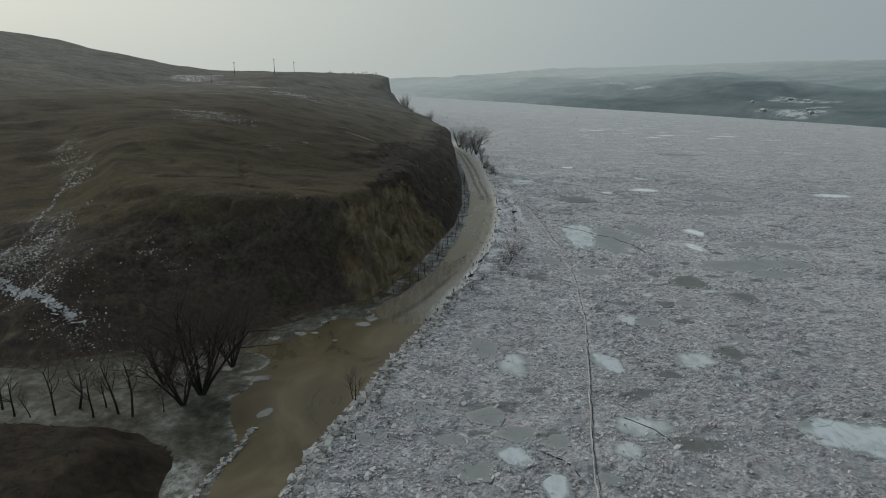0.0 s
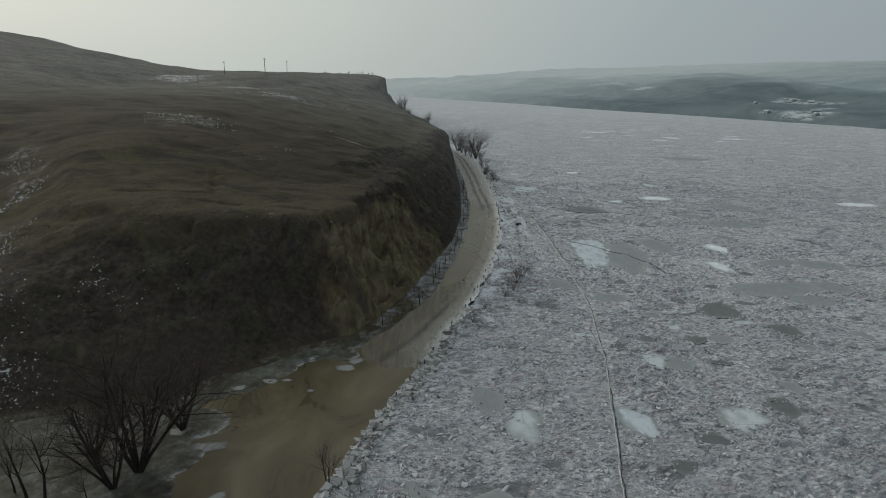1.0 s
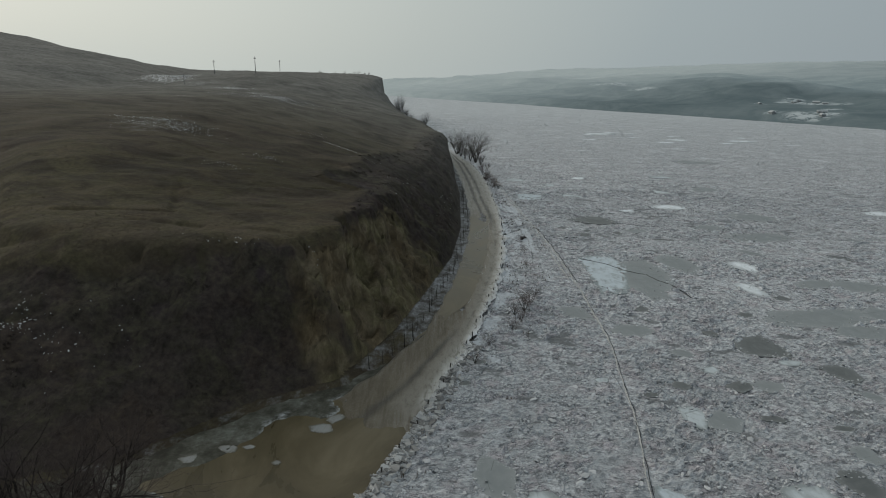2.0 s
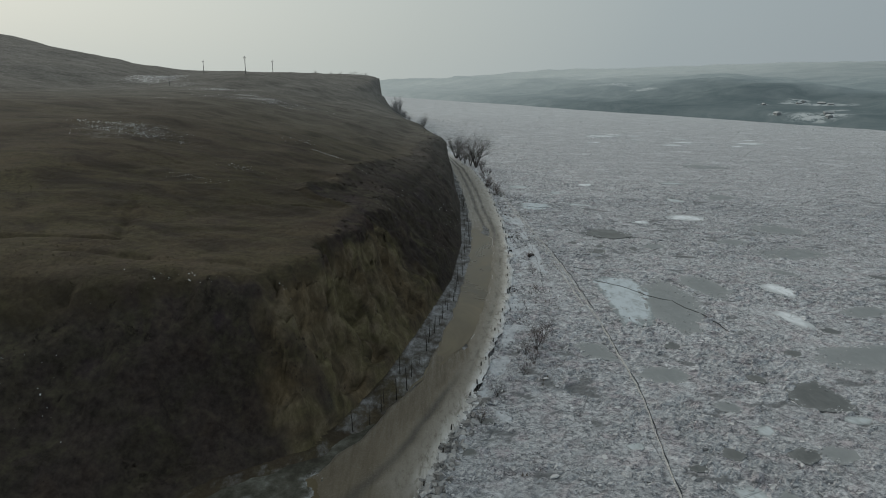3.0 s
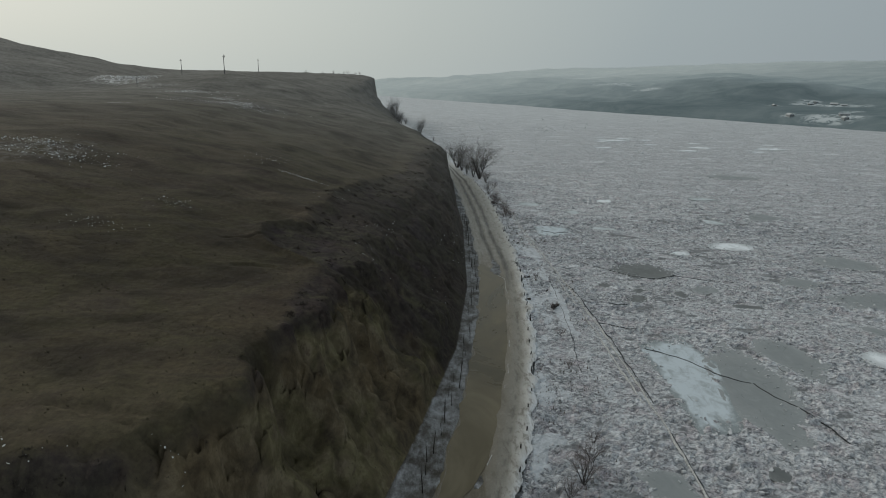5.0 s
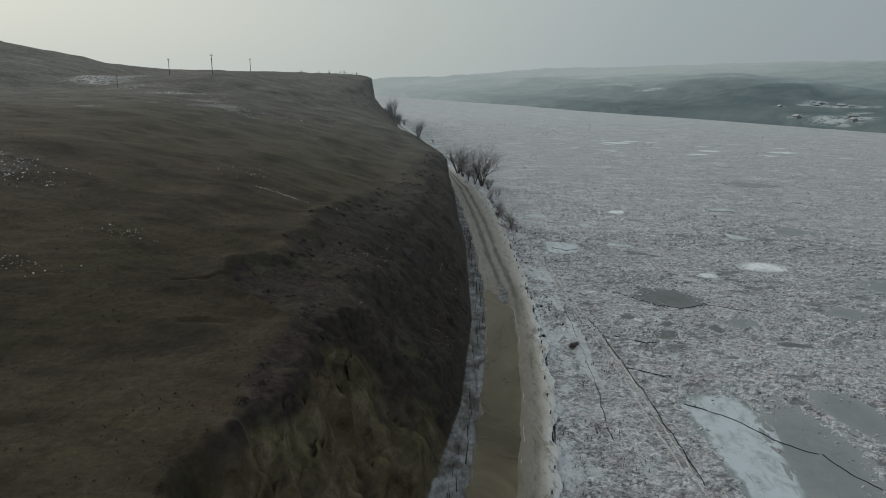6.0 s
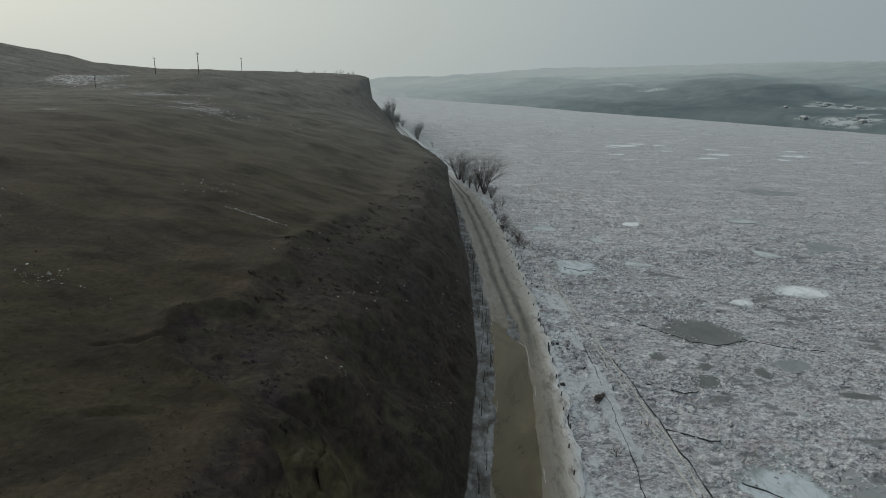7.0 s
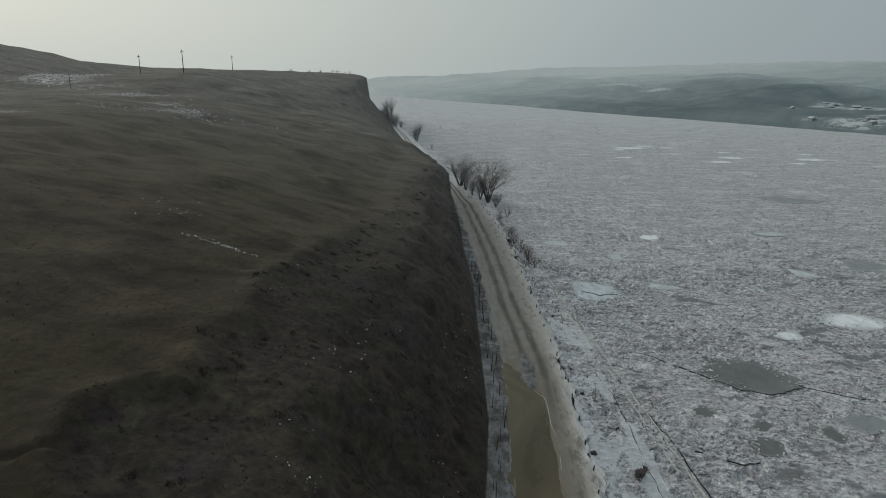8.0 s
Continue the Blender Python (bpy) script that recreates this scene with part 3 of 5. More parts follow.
def bank(x, y):
    """Height of the land, and what its surface is made of: steep, bare, snow, hill."""
    d, s = to_line(x, y, FOOT)
    k = np.arange(len(FOOT))
    # runnels and spurs in the face
    arc = np.interp(s, k, FOOT_ARC)
    wa, fa, wb, fb, wc, reach, bald = blended(x, y, (BREAK_A, SHARE_A, BREAK_B, SHARE_B, LIP, SCRUB, BALD))
    bare = step(0.15, 0.85, bald + 0.5 * fbm(x, y, 8, 3, 2) + 0.45 * fbm(x, y, 4, 3, 4))
    warp = arc + 1.8 * fbm(x, y, 7, 3, 6) + 0.12 * d
    rib = 1 - 2 * np.abs(value_noise(warp / 6.5, d * 0.05, 9) + 0.5 * value_noise(warp / 3.2, d * 0.08 + 3.1, 10))
    rough = (2.2 + 3.2 * step(3, 14, d)) * fbm(x, y, 19, 3, 3) + 2.0 * fbm(x, y, 4.5, 3, 7) + 2.6 * fbm(x, y, 10, 3, 21) * step(4, 9, d) + (0.8 + 1.5 * bare) * (rib - 0.6)
    dd = d + rough * step(0.3, 3.0, d) * (1 - step(60, 140, d))
    up = upland(x, y)
    def share(v):
        g = np.where(v < wa, fa * v / wa, np.where(v < wb, fa + (fb - fa) * (v - wa) / (wb - wa), fb + (1 - fb) * (v - wb) / (wc - wb)))
        return np.clip((1 + g - np.sqrt((1 - g) ** 2 + 0.012)) / 2, 0, 1)
    # the scrub climbs a hollow beside the bare spur
    reach = reach + 7 * step(9.95, 10.3, s) * (1 - step(10.48, 10.68, s))
    # knobs of harder loess, read along the face and up it
    rise = up * share(dd)
    knob, knob_rim = blocks(arc + 1.5 * fbm(x, y, 5, 3, 24), rise * 0.9 + 1.2 * fbm(x, y, 5, 3, 25), 3.0, 23)
    f = share(dd + (0.35 + 0.3 * bare) * (0.9 * knob - 0.45 * (1 - step(0.0, 0.3, knob_rim))) * step(1.0, 4.0, d) * (1 - step(30, 50, d)))
    # ledges left by harder beds
    up = up + 5.0 * fbm(x, y, 46, 3, 63) * step(-190, -260, x) * step(390, 440, y)
    bed = up * f
    f = f + 0.028 * np.sin(bed * 1.75 + 3.5 * fbm(x, y, 12, 3, 14)) * step(0.1, 0.3, f) * (1 - step(0.9, 1.0, f)) * (0.55 - 0.15 * bare) * (0.4 + 1.5 * fbm(x, y, 14, 2, 16))
    lumps = 2.2 * fbm(x, y, 42, 3, 11) + 0.5 * fbm(x, y, 9, 3, 13) + 0.22 * fbm(x, y, 2.2, 3, 19)
    # a low grassy rim where the dark slope begins
    lumps = lumps + 0.9 * np.exp(-((d + 2.0 * fbm(x, y, 9, 3, 37) - reach * 0.97) / 1.9) ** 2) * step(8.2, 9.0, s) * (1 - step(10.6, 11.4, s))
    # old field terraces, worn soft
    lumps = lumps + 0.13 * np.sin(up * 2.1 + 2.0 * fbm(x, y, 30, 2, 15)) * step(20, 45, d)
    # a sunken field border and hollows near the lip
    for (ax, ay), (bx, by) in DITCHES:
        u = np.clip(((x - ax) * (bx - ax) + (y - ay) * (by - ay)) / ((bx - ax) ** 2 + (by - ay) ** 2), 0, 1)
        off = np.hypot(x - ax - u * (bx - ax), y - ay - u * (by - ay)) + 0.8 * fbm(x, y, 3, 3, 17)
        lumps = lumps - 0.35 * (1 - step(0.1, 0.75, off))
    far = step(250, 700, np.hypot(x, y - 100))
    hill = up * f + lumps * step(2, 20, d)
    inside = d > 0
    low_bank = 0.25 * step(104, 132, y) - 0.95 * (1 - step(104, 132, y))
    low_bank = low_bank + (0.85 * np.exp(np.minimum(d, 0) / 4.0)) * (1 - step(110, 128, y))
    low_bank = np.where((x < -40) & (y < 130), np.maximum(low_bank, np.clip(-0.8 + 0.13 * (-x - 60), -2, 7)), low_bank)
    over = x - ice_edge(y)
    low_bank = np.where(over > -0.4, low_bank - 1.3 * step(-0.4, 1.2, over) * step(100, 125, y), low_bank)
    z = np.where(inside, np.maximum(hill, 0) + low_bank * np.exp(-np.maximum(d, 0) / 3), low_bank + 0.12 * fbm(x, y, 3, 3, 23))
    dm, _ = to_line(x, y, MOUND)
    dm = -dm
    md = dm + 0.9 * fbm(x, y, 6, 3, 29)
    mound = np.where(dm > 0, -0.6 + 4.6 * step(0, 8, md) + 0.10 * np.clip(dm - 5, 0, 90) + 0.7 * fbm(x, y, 5, 3, 31), -9)
    on_mound = (mound > z) & (dm > 0)
    z = np.where(on_mound, mound, z)
    steep = np.where(inside, 1 - step(0.78, 1.12, (d + 3.0 * fbm(x, y, 9, 4, 37)) / reach), 0.0)
    # a thicket in the hollow below the far crest
    steep = np.maximum(steep, inside * 0.85 * (1 - step(0.6, 1.15, np.hypot((x + 74) / 26, (y - 303) / 15) + 0.8 * fbm(x, y, 9, 3, 35))))
    steep = np.where(on_mound, 0.9, steep)
    bare = np.where(on_mound, 0.0, bare * (1 - step(0.80, 0.97, f)))
    # the rise with distance is painted haze, the drifts below are snow
    snow = np.where(inside & ~on_mound, 0.22 * step(260, 560, y + 0.5 * np.abs(x)) * step(2, 30, d) + 0.01, 0.0)
    for cx, cy, rx, ry, k in DRIFTS:
        snow = np.maximum(snow, k * (1 - step(0.4, 1.2, np.hypot((x - cx) / rx, (y - cy) / ry) + 0.9 * fbm(x, y, 5, 3, 39))) * inside)
    # share of painted haze, growing with distance up the valley
    hill_haze = step(150, 400, np.hypot(x * 0.8, y)) * inside
    low = np.where(on_mound, 0.0, 1 - step(-0.4, 0.5, d))
    low = low * (0.36 + 0.30 * step(104, 150, y) + 0.34 * step(140, 185, y))
    low = np.where((x < -42) & (y < 110) & (y > 40), low * step(-70, -60, x), low)
    return z, steep, bare, snow, low, hill_haze, inside | on_mound


def land_at(x, y):
    return float(bank(np.array([float(x)]), np.array([float(y)]))[0][0])


# ---- ground ----
def solid_noise(x, y, z, seed):
    iz = np.floor(z)
    fz = z - iz
    fz = fz * fz * (3 - 2 * fz)
    lo, hi = (value_noise(x + 37.7 * k, y - 23.3 * k, seed) for k in (iz, iz + 1))
    return lo * (1 - fz) + hi * fz


def billows(x, y, z, size, seed, octaves=3):
    """Rounded knobs parted by sharp creases, 0 to about 1."""
    total, amp, s, norm = 0, 1.0, 1.0 / size, 0.0
    for k in range(octaves):
        total = total + amp * np.minimum(np.sqrt(solid_noise(x * s + 5.1 * k, y * s - 3.7 * k, z * s + 1.9 * k, seed + k) ** 2 + 0.0016) * 3.4, 1.0)
        norm, amp, s = norm + amp, amp * 0.5, s * 2.1
    return total / norm


def surface(x, y):
    """The land with its steep faces weathered into knobs and hollows: places, and what bank() tells."""
    z, *rest = bank(x, y)
    steep, bare, inside = rest[0], rest[1], rest[5]
    e = 0.8
    zx, zy = bank(x + e, y)[0], bank(x, y + e)[0]
    nx, ny = np.clip((z - zx) / e, -3, 3), np.clip((z - zy) / e, -3, 3)
    ln = np.sqrt(nx * nx + ny * ny + 1)
    nx, ny, nz = nx / ln, ny / ln, 1 / ln
    amp = step(0.2, 0.5, 1 - nz) * inside * (1 - step(330, 420, y)) * step(0.6, 3.0, z)
    w = 1.5 * solid_noise(x / 6, y / 6, z / 6, 201)
    large = billows(x + w, y + w, z * 0.32, 7.5, 203, 3) - 0.5
    fine = billows(x - w, y + w, z * 0.5, 3.0, 207, 3) - 0.5
    grit = solid_noise(x / 1.1, y / 1.1, z / 1.1, 211) + 0.6 * solid_noise(x / 0.55, y / 0.55, z / 0.55, 213)
    push = amp * ((1.2 + 0.7 * bare) * large + (0.55 + 0.55 * bare) * fine + 0.42 * grit)
    return x + nx * push, y + ny * push, z + nz * push, rest


gu = steps_between(-905, 2990, 0.24, -31, 3, 1.042)
gy = steps_between(-400, 4600, 0.34, 82, 226, 1.026)
follow = np.convolve(np.interp(np.arange(60, 400), FOOT[::-1, 1][3:], FOOT[::-1, 0][3:]), np.ones(9) / 9, "same")
GU, GY = np.meshgrid(gu, gy)
spread = np.interp(GY, np.arange(64, 396), follow[4:-4])
spread = np.where(GY < 101, np.interp(101.0, np.arange(64, 396), follow[4:-4]), spread)
GX = GU + spread * (1 - step(60, 400, np.abs(GU)))
gx3, gy3, gz, (steep, bare, snow, low, hill_haze, _) = surface(GX, GY)
gz = np.where(GX > ice_edge(GY) + 30, -1.6, gz)
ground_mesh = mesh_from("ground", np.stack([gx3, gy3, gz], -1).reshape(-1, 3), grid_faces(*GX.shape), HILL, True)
for key, values in (("steep", steep), ("bare", bare), ("snow", snow), ("low", low), ("hill_haze", hill_haze)):
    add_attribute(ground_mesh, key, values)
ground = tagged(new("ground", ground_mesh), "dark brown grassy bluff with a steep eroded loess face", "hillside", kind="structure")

# ---- the far bank ----
FAR_Y = [-2000, 0, 400, 640, 770, 900, 1050, 1200, 1330, 1500, 1700, 4600]
FAR_X = [1300, 760, 560, 466, 392, 315, 208, 132, 40, -75, -180, -700]
ty = steps_between(-900, 4400, 5, 620, 920, 1.03)
tu = np.concatenate([np.arange(0, 260, 6), np.arange(260, 700, 16), np.arange(700, 3000, 90)])
TU, TY = np.meshgrid(tu, ty)
TX = np.interp(TY, FAR_Y, FAR_X) + TU + 14 * fbm(TY, TY * 0.3, 120, 3, 41)
east = step(-300, 500, TX)
tz = -0.8 + 14 * step(0, 45, TU) + 30 * step(40, 330, TU) + (24 + 52 * east) * step(300, 1500, TU)
tz = tz + (16 * fbm(TX, TY, 260, 4, 43) + 9 * fbm(TX, TY, 70, 4, 47)) * step(5, 240, TU)
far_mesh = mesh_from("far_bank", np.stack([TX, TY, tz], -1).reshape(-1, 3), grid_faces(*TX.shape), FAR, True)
# shares of painted haze, growing inland and up the valley
ridge_haze = 0.9 * step(270, 420, TU + 160 * fbm(TX, TY, 200, 3, 44)) + 0.1 * step(60, 300, TU)
add_attribute(far_mesh, "ridge_haze", np.clip(ridge_haze + 0.75 * step(900, 1400, TY), 0, 1))
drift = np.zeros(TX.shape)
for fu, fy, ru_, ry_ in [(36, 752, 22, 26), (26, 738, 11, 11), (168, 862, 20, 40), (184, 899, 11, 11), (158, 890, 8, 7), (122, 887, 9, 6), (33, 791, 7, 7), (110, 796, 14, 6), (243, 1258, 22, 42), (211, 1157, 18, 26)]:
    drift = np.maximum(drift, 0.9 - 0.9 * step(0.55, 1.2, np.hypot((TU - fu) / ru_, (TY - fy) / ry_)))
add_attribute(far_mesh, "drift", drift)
add_attribute(far_mesh, "back_haze", np.clip(0.85 * step(420, 1100, TU) + 0.5 * step(950, 1500, TY), 0, 0.9))
add_attribute(far_mesh, "valley_haze", step(1000, 1900, TY - 0.25 * TX) * 0.9)
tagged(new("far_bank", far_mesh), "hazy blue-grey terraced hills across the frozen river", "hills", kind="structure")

# ---- river ice ----
# smooth plates: x, y, width, length, and the lean of the long ones
LEAN = {(38.4, 159.5): -0.55, (44.8, 155): -0.35, (47.6, 209.2): 0.0, (90, 191.5): -0.3}
WHITE_NEAR = [(79.6, 231.8, 11.5, 6.5), (71.5, 163.6, 5, 6.5), (65.3, 147.5, 4, 7), (38.6, 82.3, 5.6, 5), (24.7, 63.8, 6.4, 4.2), (22, 59.1, 3.1, 2.8),
              (33.3, 98.4, 3, 4.4), (11, 79.7, 4.2, 6.5), (32.5, 284, 7, 6), (48.8, 250, 6, 4.5), (62.6, 224.5, 5, 3.5), (62, 292.5, 5.5, 5), (46, 272, 4.4, 5), (87, 261, 4.2, 6)]
WHITE_FAR = [(134, 535, 18, 7), (229, 490, 18, 7), (146, 548, 12, 5), (122, 524, 9, 4), (160, 540, 9, 4), (190, 520, 11, 4), (210, 470, 10, 4), (112, 480, 9, 3.5), (165, 470, 12, 4),
             (150, 227, 11, 6), (180, 491, 15, 6), (100, 300, 9, 6), (152, 505, 10, 3), (128, 552, 8, 3), (244, 520, 9, 4)]
WHITE = WHITE_NEAR + WHITE_FAR
BLUE = [(38.4, 159.5, 8.2, 24), (34.4, 246.8, 9.7, 11), (50.5, 62.4, 9, 8.4), (25.4, 81, 3.7, 6), (12.5, 52.5, 3.2, 4.0), (8.6, 57.5, 3.4, 3.2)]
GREY = [(70.3, 132.5, 16, 9), (7.2, 85.6, 3.9, 6.5), (56.5, 164.5, 8.5, 13), (83, 134, 6, 7), (36.8, 97.3, 3.9, 3.8), (44.8, 155, 9.5, 27),
        (26.1, 132.6, 4.7, 5), (33.9, 125.5, 5.5, 4.5), (101.6, 217.2, 12, 10), (90, 191.5, 17, 9), (57, 196.4, 5.4, 4.6), (139, 355, 19, 12),
        (107.4, 269, 9, 9), (80.7, 202, 7, 6), (74, 126, 9, 5), (90, 150, 10, 6), (4, 55, 4, 3), (9.5, 62, 4, 3.5), (14, 60.5, 3, 2.6), (6.0, 66, 3.5, 3), (1.5, 60.5, 3, 2.6), (10.5, 48.5, 4, 3)]
DARK = [(30.4, 60.3, 4.7, 3.4), (52.6, 119.6, 6.2, 7.6), (60.4, 110.7, 3.7, 4.6), (45.6, 84.9, 3.4, 4.2), (38.9, 135.3, 2.1, 2.5), (47.6, 209.2, 11.4, 10.5), (41.1, 190.7, 4.2, 3.7),
        (42.6, 195.4, 2.1, 2.6), (50.7, 193.6, 1.8, 3), (36.3, 198.6, 3.1, 2), (27.6, 72.5, 2.2, 2.4), (33.5, 77.5, 3.0, 2.0)]
PLATES = [(p[0], p[1], p[2] * 1.12, p[3] * (1.12 if p[1] < 400 else 1.9), k) for k, rows in enumerate((WHITE, BLUE, GREY, DARK)) for p in rows if p[2] > 1]
# small ones between: x, y, width, length, kind
PLATES += [(54.4, 113.9, 4.0, 2.0, 0), (41.1, 111.2, 2.2, 2.4, 0), (24.0, 107.6, 1.8, 1.6, 0), (81.4, 151.6, 8.5, 6.0, 2), (47.3, 106.7, 3.6, 3.2, 2), (39.1, 116.6, 3.2, 3.2, 2), (43.0, 106.3, 3.4, 2.6, 3), (34.6, 106.3, 2.4, 2.2, 3),
           (29.8, 103.6, 2.6, 1.3, 3), (46.8, 124.6, 2.2, 2.0, 3), (68.6, 142.6, 2.8, 2.4, 3), (57.1, 133.3, 2.6, 1.8, 3), (5.9, 112.5, 3.6, 1.6, 3), (4.2, 106.2, 2.8, 1.8, 3)]
LISTED = len(PLATES)
rp = random.Random(77)
while len(PLATES) < 128:
    py = 46 + 150 * rp.random() ** 1.3
    px = float(np.interp(py, EDGE_Y, EDGE_X)) + 3 + rp.random() * (30 + 0.7 * py)
    pw = rp.uniform(0.8, 2.1) * (1 + py / 250)
    if (px > 34 or py < 88) and all(math.hypot(px - q[0], py - q[1]) > 0.6 * (pw + q[2]) + 0.5 * q[3] for q in PLATES):
        PLATES.append((px, py, pw * rp.uniform(0.9, 1.6), pw * rp.uniform(0.5, 1.3), rp.choice((2, 2, 2, 2, 2, 3, 3))))


def plate_sides(i):
    """Facing angles and reaches of the straight sides of the i-th plate, and its skew along and across."""
    rng = random.Random(900 + i)
    n = rng.randint(5, 7)
    turn = rng.random() * math.tau
    return [(turn + math.tau * (k + rng.uniform(-0.28, 0.28)) / n, rng.uniform(0.72, 1.08)) for k in range(n)], LEAN.get(PLATES[i][:2], rng.uniform(-0.45, 0.15)), 0.0 if PLATES[i][:2] in LEAN else rng.uniform(0.0, 0.25) if i < LISTED else rng.uniform(0.2, 0.9)


def plate_reach(x, y, i):
    """How far out a place lies on the i-th plate: 1 on its rim."""
    px, py, pw, pl, _ = PLATES[i]
    sides, skew, tilt = plate_sides(i)
    v = (y - py) / (pl * 0.5) + tilt * (x - px) / (pw * 0.5)
    u = (x - px) / (pw * 0.5) + skew * v
    e = np.zeros(np.shape(x))
    for a, r in sides:
        e = np.maximum(e, (u * math.cos(a) + v * math.sin(a)) / r)
    return e


# the straight seam where the ice sheared along the flooded embankment
SEAM_Y = [44, 51, 61, 79.6, 99, 122, 144, 176, 208, 243, 284, 332]
SEAM_X = [15.2, 16.5, 18.2, 22.1, 25.9, 28.9, 29.6, 29.4, 27.9, 25.8, 24.8, 24.3]

iu = np.concatenate([np.arange(0, 46, 0.36), steps_between(46, 2600, 0.36, 46, 46.1, 1.028)[1:]])
iy = steps_between(-300, 4500, 0.4, 44, 250, 1.03)
IU, IY = np.meshgrid(iu, iy)
IX = ice_edge(IY) + IU + 0.5 * fbm(IY, IY, 2.4, 3, 51) * (1 - step(0, 4, IU))
WX, WY_ = IX + 1.6 * fbm(IX, IY, 4.5, 3, 5), IY + 1.6 * fbm(IX, IY, 4.5, 3, 8)
b1, _ = blocks(WX, WY_ * 1.2, 2.3, 61)
b2, r2 = blocks(IX + 0.5 * fbm(IX, IY, 1.6, 2, 9), IY * 1.15, 0.9, 67)
b3, r3 = blocks(IX + 5.0 * fbm(IX, IY, 13, 4, 63), (IY + 5.0 * fbm(IX, IY, 13, 4, 66)) * 1.5, 8.5, 64)
near_ice = 1 - step(260, 420, IY)
ridge = (1 - step(0.02, 0.16, r3)) * near_ice
pile = 0.35 + 1.0 * step(-0.15, 0.35, fbm(IX, IY, 16, 3, 71)) + 0.9 * ridge
iz = (0.26 * b1 + 0.17 * b2) * pile + 0.07 * fbm(IX, IY, 0.7, 2, 73) + 0.05 * fbm(IX, IY, 30, 2, 75)
iz = iz - 0.07 * (1 - step(0.0, 0.12, r2)) * pile
pocket = 0.85 * step(0.43, 0.49, fbm(WX * 0.8, WY_ * 1.6, 3.4, 4, 83) + 0.30 * fbm(IX, IY, 22, 2, 85)) * near_ice * step(1.5, 4, IU)
iz = iz * (1 - 0.8 * pocket) - 0.07 * pocket
drifted = step(0.0, 0.22, fbm(IX * 1.3, IY * 0.6, 4.0, 4, 87) + 0.08 - 0.07 * np.abs(IU - 1.5)) * (1 - step(7.5, 11, IU)) * step(100, 118, IY)
drifted = np.maximum(drifted, step(-0.05, 0.2, fbm(IX * 1.5, IY * 0.45, 5.0, 4, 88) + 0.24 - 0.34 * np.abs(IX - 24.8)) * step(145, 160, IY) * (1 - step(212, 242, IY)))
iz = iz * (1 - 0.8 * drifted) + 0.06 * drifted
keep_flat = np.zeros(IX.shape)
ragged = 0.30 * fbm(IX, IY, 1.8, 3, 53) + 0.2 * fbm(IX, IY, 0.8, 2, 54)
for i in range(len(PLATES)):
    keep_flat = np.maximum(keep_flat, 1 - step(0.82, 1.12, plate_reach(IX, IY, i) + ragged))
keep_flat = np.maximum(keep_flat, 0.9 * (1 - step(0.25, 0.8, np.abs(IX - np.interp(IY, SEAM_Y, SEAM_X)))) * step(40, 46, IY) * (1 - step(325, 335, IY)))
iz = iz * (1 - keep_flat) - 0.09 * keep_flat
iz = iz + 0.22 * (1 - step(0.6, 3.0, IU)) * (b2 + 0.7)
iz[:, 0] = -1.3
ice_mesh = mesh_from("river_ice", np.stack([IX, IY, iz], -1).reshape(-1, 3), grid_faces(*IX.shape), ICE, False)
for key, values in (("floe", b3 * near_ice), ("pocket", pocket * (1 - keep_flat)), ("drifted", drifted * (1 - keep_flat))):
    add_attribute(ice_mesh, key, values)
river_ice = tagged(new("river_ice", ice_mesh), "grey broken pack ice covering the whole river", "river ice", kind="structure")


def plate_mesh(name, w, l, material, seed, out=1.16):
    """A flat slab broken along a few straight sides, worn at the rim."""
    rng = random.Random(seed)
    sides, skew, tilt = plate_sides(seed)
    n = 64
    rim = []
    for k in range(n):
        a = math.tau * k / n
        r = min(min(q / math.cos(a - b) for b, q in sides if math.cos(a - b) > 0.05), 1.5) * rng.uniform(0.965, 1.02)
        u, v = r * math.cos(a), r * math.sin(a)
        u = u - skew * v
        rim.append(Vector((0.5 * w * u, 0.5 * l * (v - tilt * u))))
    bm = bmesh.new()
    edge = bm.verts.layers.float.new("rim")
    rings = []
    for k, z, e in ((out, -0.3, 1.0), (out, -0.03, 1.0), (out * 0.93, 0.0, 0.8), (out * 0.75, 0.0, 0.35), (out * 0.45, 0.0, 0.0)):
        ring = []
        for p in rim:
            vert = bm.verts.new((p.x * k, p.y * k, z + 0.006 * rng.random()))
            vert[edge] = e
            ring.append(vert)
        rings.append(ring)
    for lo, hi in zip(rings, rings[1:]):
        for k in range(n):
            bm.faces.new((lo[k], lo[(k + 1) % n], hi[(k + 1) % n], hi[k]))
    mid = bm.verts.new((0, 0, 0.003))
    for k in range(n):
        bm.faces.new((rings[-1][k], rings[-1][(k + 1) % n], mid))
    return bm_mesh(name, bm, material)


PLATE_KINDS = [("white_ice_plate", WHITE_PLATE, "smooth white ice plate with a ragged rim in pack ice"),
               ("blue_ice_plate", BLUE_PLATE, "pale blue glossy ice plate veined with cracks in pack ice"),
               ("grey_ice_plate", GREY_PLATE, "smooth grey refrozen ice plate among broken pack ice"),
               ("dark_ice_plate", DARK_PLATE, "dark thin refrozen ice plate among broken pack ice")]
for i, (px, py, pw, pl, kind) in enumerate(PLATES):
    name, material, label = PLATE_KINDS[kind]
    if kind == 0 and (py > 400 or pw > 12 or (60 < px < 75 and pw > 4)):
        material, label = FROSTED_PLATE, "bright snow-dusted ice plate lying in the pack ice"
    ob = new(name, plate_mesh(name, pw, pl, material, i))
    ob.location = (px, py, 0.0 if py < 300 else 0.12)
    tagged(ob, label, "ice plate", "smooth plates in the river ice")


